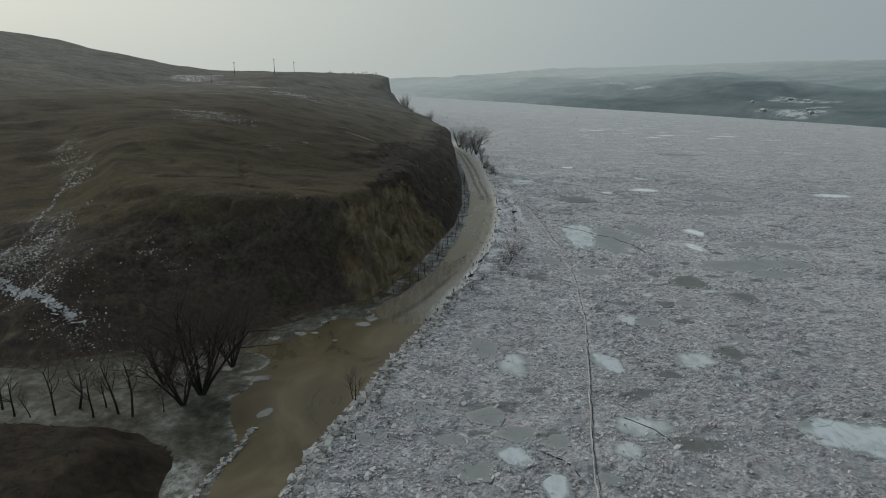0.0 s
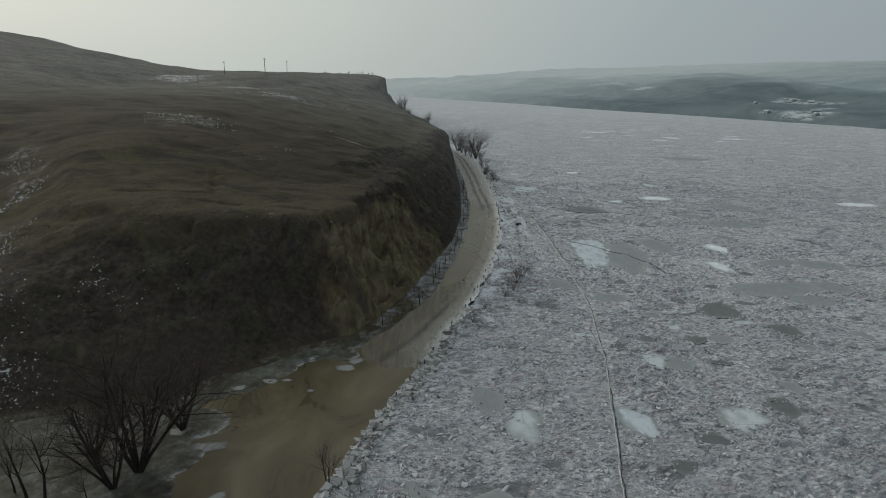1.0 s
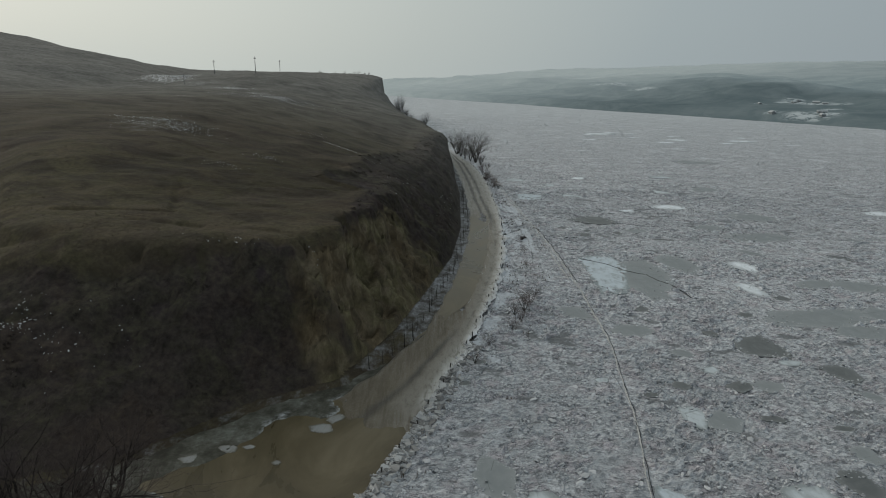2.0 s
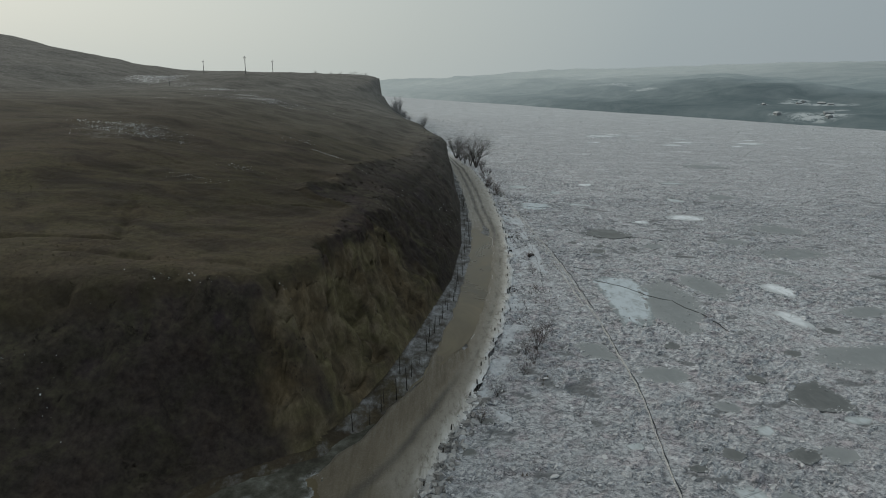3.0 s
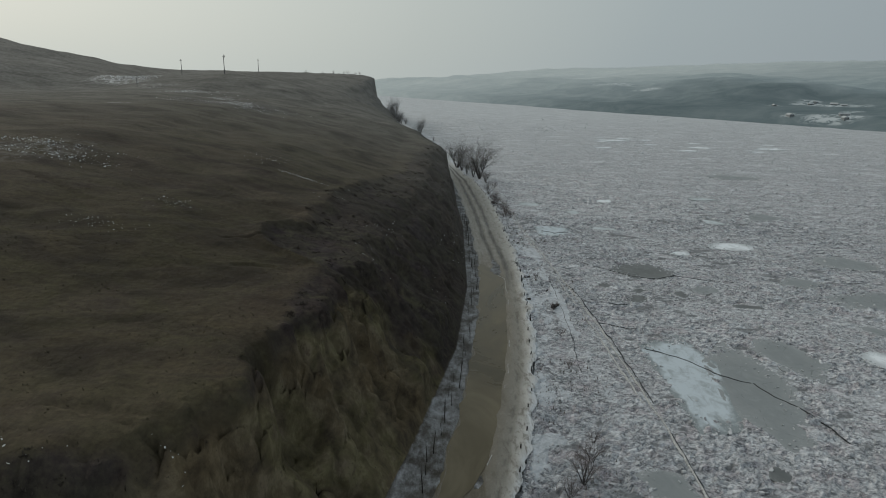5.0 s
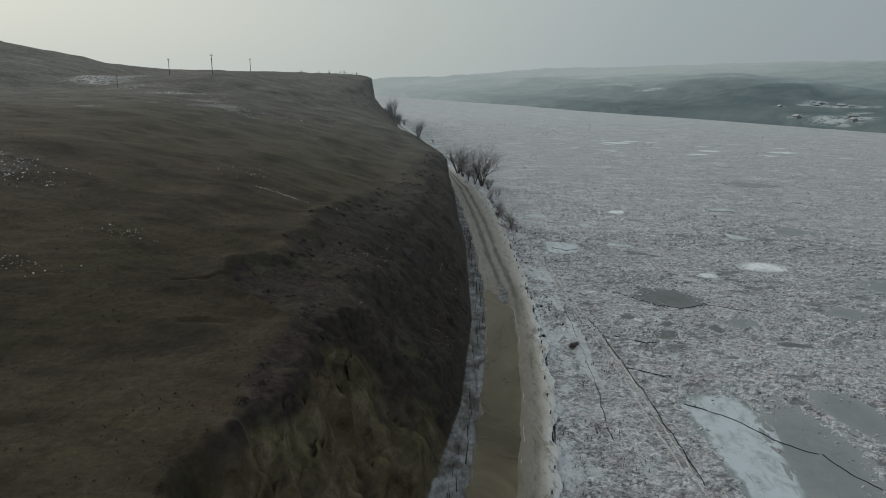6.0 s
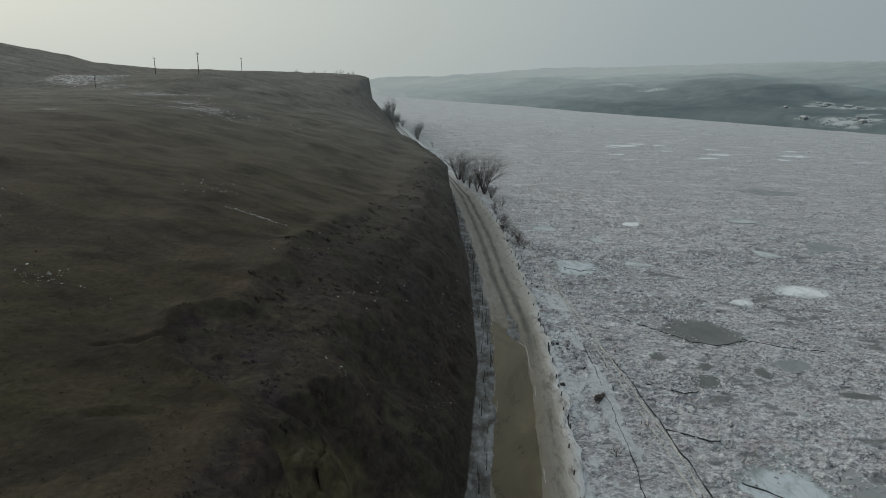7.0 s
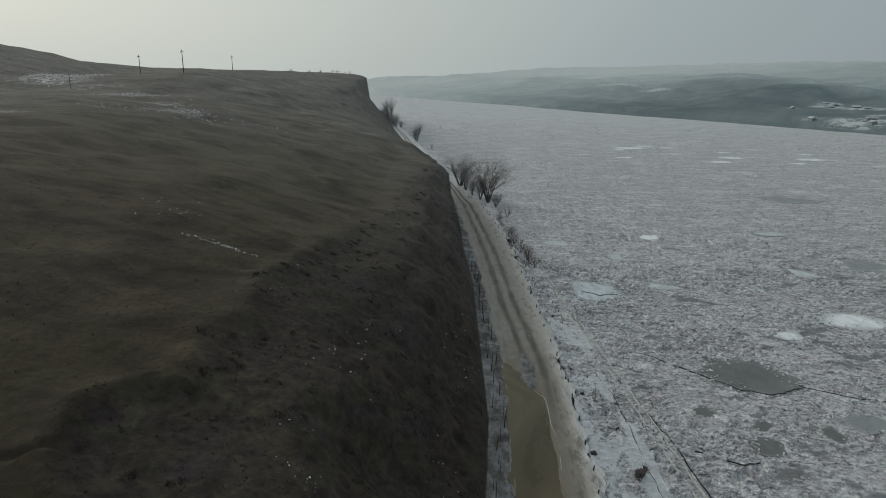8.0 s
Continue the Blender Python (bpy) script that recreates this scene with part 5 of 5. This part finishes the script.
# bare trees standing in the flooded gully mouth
row = [(-51.4, 64.6, 5.6), (-49.3, 64.4, 3.4), (-46.6, 64.9, 6.2), (-44.9, 66.8, 7.4), (-41.9, 64.7, 6.6), (-39.2, 65.5, 7.2), (-37.2, 64.8, 7.4), (-34, 66.2, 3.6), (-41.5, 66.9, 5.0), (-53.8, 66, 6.0), (-57, 66, 5)]
gully_trees = [bare_tree("bare_tree", "bare dark tree standing in slushy flood ice", 6.5, 1, 0.62, 300 + i, 0.3, "trees in the gully mouth") for i in range(4)]
for i, (x, y, h) in enumerate(row):
    if i < 4:
        stand(gully_trees[i], x, y, -0.45, i * 1.3, h / 5.6)
    else:
        planted(gully_trees[i % 4], x, y, -0.45, 80 * i, h / 5.6)
thick = bare_tree("bare_tree", "large bushy bare tree with many stems beside flood water", 10.5, 7, 0.7, 331, 0.5, "trees in the gully mouth", BARK, DARK_TWIG)
stand(thick, -31.0, 70.6, -0.45, 0.0, 1.2)
planted(thick, -29.6, 78.6, -0.45, 250, 0.85)
planted(thick, -37.0, 73.0, -0.45, 40, 0.7)
planted(thick, -32.2, 67.8, -0.45, 200, 0.8)
lone = bare_tree("bare_sapling", "thin bare sapling at the edge of the ice shelf", 5.0, 2, 0.4, 341, 0.2)
stand(lone, -10.6, 68.4, -0.5)

# shrubs standing out of the ice beside the road
shrub = bare_tree("bare_shrub", "leafless many-stemmed shrub rising out of river ice", 3.4, 6, 0.5, 351, 0.7, "shrubs in the ice", PALE_BARK, SHRUB_TWIG, 3)
stand(shrub, 16.6, 133.5, 0.0)
for i, (x, y, s) in enumerate([(14.6, 131.0, 0.7), (18.2, 137.0, 0.8), (15.4, 128.0, 0.6), (13.4, 124.6, 0.5), (19.5, 141.0, 0.5), (20.6, 160, 0.45), (21.8, 172, 0.45), (22.9, 184, 0.5), (22.2, 201, 0.5), (21.6, 262, 0.7), (23.0, 268, 1.0), (22.2, 274, 0.9), (20.6, 279, 0.8), (20.9, 312, 0.9), (20.4, 304, 0.9), (23.6, 315, 0.8), (22.4, 294, 0.7), (23.9, 262, 0.7),
                               (21.6, 282, 0.7), (21.2, 286, 0.9), (20.8, 291, 0.6), (22.9, 266, 0.6), (20.2, 300, 0.5), (20.2, 308, 0.5), (23.0, 271, 0.6), (9.0, 118.6, 0.5), (6.4, 112, 0.5)]):
    planted(shrub, x, y, 0.0, 67 * i, s)

# trees between the road and the river further on
bank_tree = bare_tree("bare_willow", "bare round-crowned willow between road and frozen river", 8.0, 9, 0.48, 361, 0.36, "willows beside the road", PALE_BARK, PALE_TWIG)
stand(bank_tree, 19.4, 338, 0.0, 0.0, 1.5)
for i, (x, y, s) in enumerate([(10.8, 368, 1.25), (12.6, 362, 0.8), (17.0, 343, 0.75), (21.4, 330, 0.5), (14.6, 352, 0.55)]):
    planted(bank_tree, x, y, 0.0, 71 * i + 20, s)
# willows and poplars far off, in twig colours paled for haze
far_tree = bare_tree("bare_willow", "hazy bare willow where the far road bends", 8.0, 9, 0.48, 365, 0.36, "willows at the bend", PALE_TWIG, HAZE_TWIG, 3)
stand(far_tree, -42, 692, 0.0, 0.0, 1.3)
for i, (x, y, s) in enumerate([(-46, 700, 1.2), (-50, 708, 1.3), (-38.5, 682, 0.9), (-54, 718, 1.1), (-12.5, 547, 0.8), (-33, 664, 1.0), (-28.5, 652, 0.7), (-36, 673, 1.1), (-58, 724, 1.3), (-45, 711, 1.4), (-50, 700, 1.2)]):
    planted(far_tree, x, y, 0.0, 83 * i + 20, s)
poplar = bare_tree("bare_poplar", "slender bare poplar on the far river bank", 12.0, 5, 0.16, 371, 0.05, "poplars on the bank", PALE_TWIG, HAZE_TWIG, 3)
stand(poplar, -11.6, 546, 0.0, 0.0, 0.8)
for i, (x, y, s) in enumerate([(-13.4, 550, 0.6), (-41.4, 716, 1.3), (-43.8, 722, 1.25), (-46.5, 728, 0.9), (-47, 706, 0.5), (-50, 716, 0.55), (-37, 676, 0.4), (-70, 800, 0.65), (-73, 806, 0.55), (-1.0, 492, 0.25), (-56, 735, 0.4)]):
    planted(poplar, x, y, 0.0, 53 * i, s)

# low bushes along the crest of the far headland
for i, (x, y, s) in enumerate([(-64, 596, 0.7), (-68, 600, 0.5), (-74, 602, 0.8), (-78, 604, 0.6), (-86, 598, 0.7), (-95, 600, 0.5), (-108, 596, 0.6)]):
    bush = planted(shrub, x, y, land_at(x, y) - 0.2, 41 * i, s)
    tagged(bush, "leafless bush on the crest of the headland", "shrub", "bushes on the headland")

# saplings between the road and the bluff
def thin_sapling(h, seed):
    rng = random.Random(seed)
    wood, twigs = ([], []), ([], [])
    p, d = Vector((0, 0, -0.3)), Vector((rng.uniform(-0.06, 0.06), rng.uniform(-0.06, 0.06), 1)).normalized()
    for k in range(7):
        r = 0.085 * (1 - 0.12 * k)
        wood[0].extend(p + Vector((math.cos(math.tau * j / 5), math.sin(math.tau * j / 5), 0)) * r for j in range(5))
        if k:
            wood[1].extend((5 * k - 5 + j, 5 * k - 5 + (j + 1) % 5, 5 * k + (j + 1) % 5, 5 * k + j) for j in range(5))
        if k > 2:
            for _ in range(2):
                a = rng.uniform(0, math.tau)
                limb(*twigs, p, p + Vector((math.cos(a) * 0.28, math.sin(a) * 0.28, 1.2)) * h * 0.14, 0.016, 0.006, 3)
        p = p + (d + Vector((rng.uniform(-0.07, 0.07), rng.uniform(-0.07, 0.07), 0))) * (h / 6)
    root = new("roadside_sapling")
    part("trunk", mesh_from("trunk", wood[0], wood[1], BARK), root, "slender dark trunk")
    part("crown", mesh_from("crown", twigs[0], twigs[1], TWIG), root, "few bare twigs")
    return tagged(root, "thin bare sapling planted in snow beside the road", "tree", "saplings along the road")


sapling = thin_sapling(3.4, 381)
stand(sapling, -4.2, 124.2, 0.1)
rs = random.Random(8)
y = 108.0
while y < 262:
    y += rs.uniform(1.2, 4.2)
    x = float(np.interp(y, ROAD_Y, ROAD_X)) - rs.uniform(0.2, 1.8)
    planted(sapling, x, y, 0.15, rs.uniform(0, 360), rs.uniform(0.5, 1.0))


# ---- posts, poles and houses ----
def tapered_post(name, w0, w1, h, material, sides=6):
    bm = bmesh.new()
    rings = [[bm.verts.new((w * math.cos(math.tau * k / sides), w * math.sin(math.tau * k / sides), z)) for k in range(sides)] for w, z in ((w0, -0.5), (w0, 0.0), (w1, h - 0.04), (w1 * 0.7, h))]
    for lo, hi in zip(rings, rings[1:]):
        for k in range(sides):
            bm.faces.new((lo[k], lo[(k + 1) % sides], hi[(k + 1) % sides], hi[k]))
    bm.faces.new(rings[-1])
    return bm_mesh(name, bm, material)


guard = tagged(new("guard_post", tapered_post("guard_post", 0.10, 0.08, 0.9, POST)), "short dark weathered guard post in the roadside snow", "post", "guard posts along the road")
guard.location = (7.4, 126.3, 0.3)
rs = random.Random(14)
y = 82.0
while y < 330:
    y += rs.uniform(3.2, 7.5)
    x = float(np.interp(y, EDGE_Y, EDGE_X)) + rs.uniform(-0.5, 0.25)
    copy_thing(guard, pose(x, y, 0.15 if y < 115 else 0.3, rs.uniform(-9, 9), rs.uniform(-9, 9), rs.uniform(0, 90)))


def box(bm, x0, x1, y0, y1, z0, z1):
    v = [bm.verts.new(p) for p in ((x0, y0, z0), (x1, y0, z0), (x1, y1, z0), (x0, y1, z0), (x0, y0, z1), (x1, y0, z1), (x1, y1, z1), (x0, y1, z1))]
    for f in ((0, 3, 2, 1), (4, 5, 6, 7), (0, 1, 5, 4), (1, 2, 6, 5), (2, 3, 7, 6), (3, 0, 4, 7)):
        bm.faces.new([v[k] for k in f])


def power_pole(h):
    root = new("power_pole")
    part("shaft", tapered_post("shaft", 0.21, 0.13, h, CONCRETE, 8), root)
    bm = bmesh.new()
    box(bm, -0.65, 0.65, -0.06, 0.06, h - 0.75, h - 0.6)
    part("crossarm", bm_mesh("crossarm", bm, CONCRETE), root)
    for x in (-0.55, 0.0, 0.55):
        ob = part("insulator", tapered_post("insulator", 0.07, 0.05, 0.28, CERAMIC, 6), root)
        ob.location = (x, 0, h - 0.6 if x else h)
    return tagged(root, "grey concrete power pole on the hilltop", "power pole", "power line on the hill")


first_pole = power_pole(9.0)
stand(first_pole, -105.4, 390.2)
for x, y in ((-148, 443), (-116.4, 488)):
    copy_thing(first_pole, pose(x, y, land_at(x, y) - 0.3, 0, 0, 35))


slope_pole = copy_thing(first_pole, pose(-131.5, 353, land_at(-131.5, 353) - 0.3, 0, 0, 35))
slope_pole.scale = (0.6, 0.6, 0.6)


def house(w, l, h):
    root = new("house")
    bm = bmesh.new()
    box(bm, -w / 2, w / 2, -l / 2, l / 2, -1.5, h)
    part("wall", bm_mesh("wall", bm, WALL), root)
    bm = bmesh.new()
    e = 0.6
    pts = [bm.verts.new(p) for p in ((-w / 2 - e, -l / 2 - e, h), (w / 2 + e, -l / 2 - e, h), (w / 2 + e, l / 2 + e, h), (-w / 2 - e, l / 2 + e, h), (0, -l / 2 - e, h + w * 0.45), (0, l / 2 + e, h + w * 0.45))]
    for f in ((0, 1, 4), (2, 3, 5), (1, 2, 5, 4), (3, 0, 4, 5), (0, 3, 2, 1)):
        bm.faces.new([pts[k] for k in f])
    part("roof", bm_mesh("roof", bm, HOUSE_ROOF), root, "snow-covered roof")
    return tagged(root, "low farmhouse with a snow-covered roof across the river", "house", "village across the river")


def far_height(u, y):
    """Place on the far bank, u metres in from its shore."""
    k = (tu[:-1] <= u).sum() - 1
    j = int(np.abs(ty - y).argmin())
    return float(TX[j, k]), float(ty[j]), float(tz[j, k])


rs = random.Random(21)
homes = [house(4.5, 8, 1.8), house(4, 10, 1.8), house(4, 6, 1.6)]
for i, (u, y) in enumerate([(30, 738), (42, 752), (172, 850), (182, 868), (184, 888), (162, 878), (122, 887), (33, 791)]):
    hx, hy, hz = far_height(u, y)
    m = pose(hx, hy, hz - 0.5, 0, 0, rs.uniform(-40, 140))
    if i < 3:
        homes[i].matrix_basis = m
    else:
        copy_thing(homes[rs.randrange(3)], m)

# ---- snow clods, tufts and reeds ----
rng = np.random.default_rng(31)
CLODS_HILL = [(-70, 187, 11, 5, 130, 0.26), (-64, 183, 8, 1.6, 60, 0.3), (-76, 191, 8, 1.5, 50, 0.3), (-27, 200.3, 3.2, 0.5, 60, 0.2), (-36, 209, 5, 6, 26, 0.16), (-44, 155, 4, 2, 36, 0.16), (-38.5, 168, 4, 2, 30, 0.16), (-91, 146, 3.5, 4, 80, 0.28), (-101, 338, 9, 7, 70, 0.4)]
CLODS_HILL += [(-70, 303, 7, 6, 80, 0.36), (-84, 320, 6, 5, 40, 0.34), (-80, 131, 1.8, 6, 150, 0.24), (-71, 105, 3, 7, 380, 0.22), (-71.5, 97, 5, 4, 400, 0.22), (-63, 92, 7, 4, 260, 0.2), (-55, 84, 6, 3, 170, 0.2), (-50, 100, 2.5, 3, 30, 0.25), (-150, 384, 12, 12, 150, 0.6), (-74, 300, 20, 9, 130, 0.34)]
CLODS_FACE = [(-11, 169, 1.6, 1.4, 8, 0.13), (-8.4, 163, 1.8, 1.6, 13, 0.13), (1, 177, 1.8, 7, 9, 0.17), (3.5, 197, 1.6, 8, 13, 0.17), (2, 206, 2, 6, 7, 0.17), (-10, 182, 4, 5, 13, 0.17), (-7, 190, 3, 5, 8, 0.17),
              (-17.6, 114.8, 1.2, 0.8, 8, 0.13), (-18, 193, 4, 5, 7, 0.17), (-47, 98, 3, 3, 18, 0.21), (-40, 100, 4, 4, 13, 0.19), (-28, 112, 5, 1, 12, 0.19), (5, 215, 2, 12, 12, 0.17)]
for name, rows, label in (("snow_clods", CLODS_HILL, "scattered white snow clods caught in the hillside grass"), ("snow_crumbs", CLODS_FACE, "small white snow crumbs on the eroded face")):
    cx, cy, cs = [], [], []
    for x0, y0, rx, ry, n, size in rows:
        n = int(n * 1.8)
        cx.append(rng.normal(x0, rx * 0.6, n)), cy.append(rng.normal(y0, ry * 0.6, n)), cs.append(size * (0.2 + 0.6 * rng.random(n) ** 2))
    cx, cy, cs = np.concatenate(cx), np.concatenate(cy), np.concatenate(cs)
    cx, cy, cz, _ = surface(cx, cy)
    tagged(new(name, slabs(name, cx, cy, cz + 0.03, cs * 0.75, ROOFSNOW, rng, 0.4)), label, "snow clods", kind="stuff")

for path_x, path_y, wide, count, label in (([-90, -80, -72.6, -65.9, -59.1, -54.7], [101, 97.5, 93.8, 90.4, 86.7, 85.8], 0.42, 1300, "snow-covered path climbing out of the gully"),
                                           ([-77, -75.5, -76, -78.5, -82, -83.2], [97, 103, 109, 118, 130, 137.3], 0.25, 420, "thin snowy trail along the bottom of the side gully")):
    run = np.concatenate([[0], np.cumsum(np.hypot(np.diff(path_x), np.diff(path_y)))])
    at = run[-1] * rng.random(count) ** 1.25
    off = fbm(at, at * 0, 6, 3, 71)
    cx = np.interp(at, run, path_x) + rng.normal(0, wide, count) + 0.8 * off
    cy = np.interp(at, run, path_y) + rng.normal(0, wide, count) + 0.8 * fbm(at, at * 0 + 7, 6, 3, 72)
    keep = rng.random(count) < 0.75 + 1.2 * fbm(cx, cy, 3, 3, 73)
    cx, cy, cz, _ = surface(cx[keep], cy[keep])
    tagged(new("snowy_footpath", slabs("snowy_footpath", cx, cy, cz + 0.05, wide * (0.25 + 0.6 * rng.random(len(cx)) ** 2), SNOW, rng, 0.3)), label, "footpath", kind="stuff")


def tufts(name, xs, ys, zs, sizes, material, rng, blades=4, upright=1.0):
    """Small clumps of leaning triangular blades as one mesh."""
    n = len(xs)
    a = rng.uniform(0, math.tau, (n, blades))
    lean = rng.uniform(0.1, 0.9, (n, blades)) / upright
    h = sizes[:, None] * rng.uniform(0.6, 1.2, (n, blades))
    w = sizes[:, None] * rng.uniform(0.14, 0.34, (n, blades)) / upright
    c, s = np.cos(a), np.sin(a)
    bx, by = xs[:, None] + c * sizes[:, None] * 0.2, ys[:, None] + s * sizes[:, None] * 0.2
    bz = np.repeat(zs[:, None] - 0.05, blades, 1)
    v = np.stack([np.stack([bx - s * w, by + c * w, bz], -1), np.stack([bx + s * w, by - c * w, bz], -1), np.stack([bx + c * lean * h, by + s * lean * h, bz + h], -1)], 2)
    return mesh_from(name, v.reshape(-1, 3), np.arange(n * blades * 3).reshape(-1, 3), material)


def tuft_material(name, stops):
    m = Nodes(name, 0.95, 0.1)
    return m.done(m.ramp(m.island(), stops))


DRY_GRASS = tuft_material("dry_grass_tufts", [(0.0, (0.050, 0.043, 0.031)), (0.5, (0.082, 0.070, 0.046)), (1.0, (0.135, 0.114, 0.074))])
BUSH_TWIGS = tuft_material("bush_twigs", [(0.0, (0.045, 0.037, 0.034)), (0.6, (0.070, 0.058, 0.052)), (1.0, (0.110, 0.098, 0.078))])
SCRUB_TWIGS = tuft_material("dark_scrub_twigs", [(0.0, (0.030, 0.024, 0.023)), (0.6, (0.054, 0.044, 0.040)), (1.0, (0.085, 0.074, 0.058))])
rng = np.random.default_rng(41)
n = 52000
hy = 84 + 250 * rng.random(n) ** 1.5
hd = 95 * rng.random(n) ** 1.5
hx = np.interp(hy, FOOT[::-1, 1][4:], FOOT[::-1, 0][4:]) - hd
hx, hy, hz, (hs, hb, _, _, _, hi) = surface(hx, hy)
ok = hi & (rng.random(n) < 0.35 + 0.65 * step(-0.1, 0.25, fbm(hx, hy, 6, 3, 45))) & (hz > 0.6)
grassy = ok & (hs < 0.4)
scrubby = ok & (hs >= 0.4) & (rng.random(n) < 1.15 - hb)
tagged(new("grass_tufts", tufts("grass_tufts", hx[grassy], hy[grassy], hz[grassy], 0.07 + 0.16 * rng.random(grassy.sum()) ** 2, DRY_GRASS, rng)), "dry winter grass tufts over the hillside", "grass", kind="stuff")
n = 16000
ex_y = 84 + 260 * rng.random(n)
ex_x = np.interp(ex_y, FOOT[::-1, 1][4:], FOOT[::-1, 0][4:]) - 27 * rng.random(n)
ex_x, ex_y, ez, (es, eb, _, _, _, ei) = surface(ex_x, ex_y)
mx, my = -30 - 34 * rng.random(5000), 30 + 34 * rng.random(5000)
mz, _, _, _, _, _, mi = bank(mx, my)
keep = ei & (es >= 0.4) & (ez > 0.6) & (rng.random(n) < 1.1 - eb)
mk = mi & (mz > 0.2)
cn = 1500
cy_ = 86 + 230 * rng.random(cn) ** 1.2
cx_ = np.interp(cy_, FOOT[::-1, 1][4:], FOOT[::-1, 0][4:]) - 1 - 30 * rng.random(cn)
cz_, cs_, cb_, _, _, _, ci_ = bank(cx_, cy_)
ck = ci_ & (cs_ >= 0.35) & (cz_ > 1.5) & (rng.random(cn) < 1.0 - cb_) & (fbm(cx_, cy_, 9, 3, 46) > -0.12)
cr_ = 0.25 + 0.4 * rng.random(ck.sum()) ** 2
wx_ = (cx_[ck][:, None] + cr_[:, None] * rng.normal(0, 0.5, (ck.sum(), 22))).ravel()
wy_ = (cy_[ck][:, None] + cr_[:, None] * rng.normal(0, 0.5, (ck.sum(), 22))).ravel()
wx_, wy_, wz_, _ = surface(wx_, wy_)
tagged(new("scrub_bushes", tufts("scrub_bushes", wx_, wy_, wz_, np.repeat(cr_, 22) * (0.2 + 0.35 * rng.random(len(wx_))), BUSH_TWIGS, rng, 4, 1.2)), "low plum-brown leafless bushes on the steep face", "scrub", kind="stuff")
bx, by, bz = np.concatenate([hx[scrubby], ex_x[keep], mx[mk]]), np.concatenate([hy[scrubby], ex_y[keep], my[mk]]), np.concatenate([hz[scrubby], ez[keep], mz[mk]])
tagged(new("scrub", tufts("scrub", bx, by, bz, 0.06 + 0.16 * rng.random(len(bx)) ** 2.4, SCRUB_TWIGS, rng, 4, 1.0)), "dark leafless scrub on the steep river face", "scrub", kind="stuff")

n = 3000
qy = 60 + 240 * rng.random(n)
qx = ice_edge(qy) + 0.6 + 11 * rng.random(n) ** 1.3
patchy = fbm(qx, qy, 7, 3, 55) > -0.02
qx, qy = qx[patchy], qy[patchy]
tagged(new("reed_stems", tufts("reed_stems", qx, qy, np.full(len(qx), 0.05), 0.2 + 0.5 * rng.random(len(qx)) ** 2, REED, rng, 4, 3.5)), "dry brown reed stems sticking out of river ice", "reeds", kind="stuff")
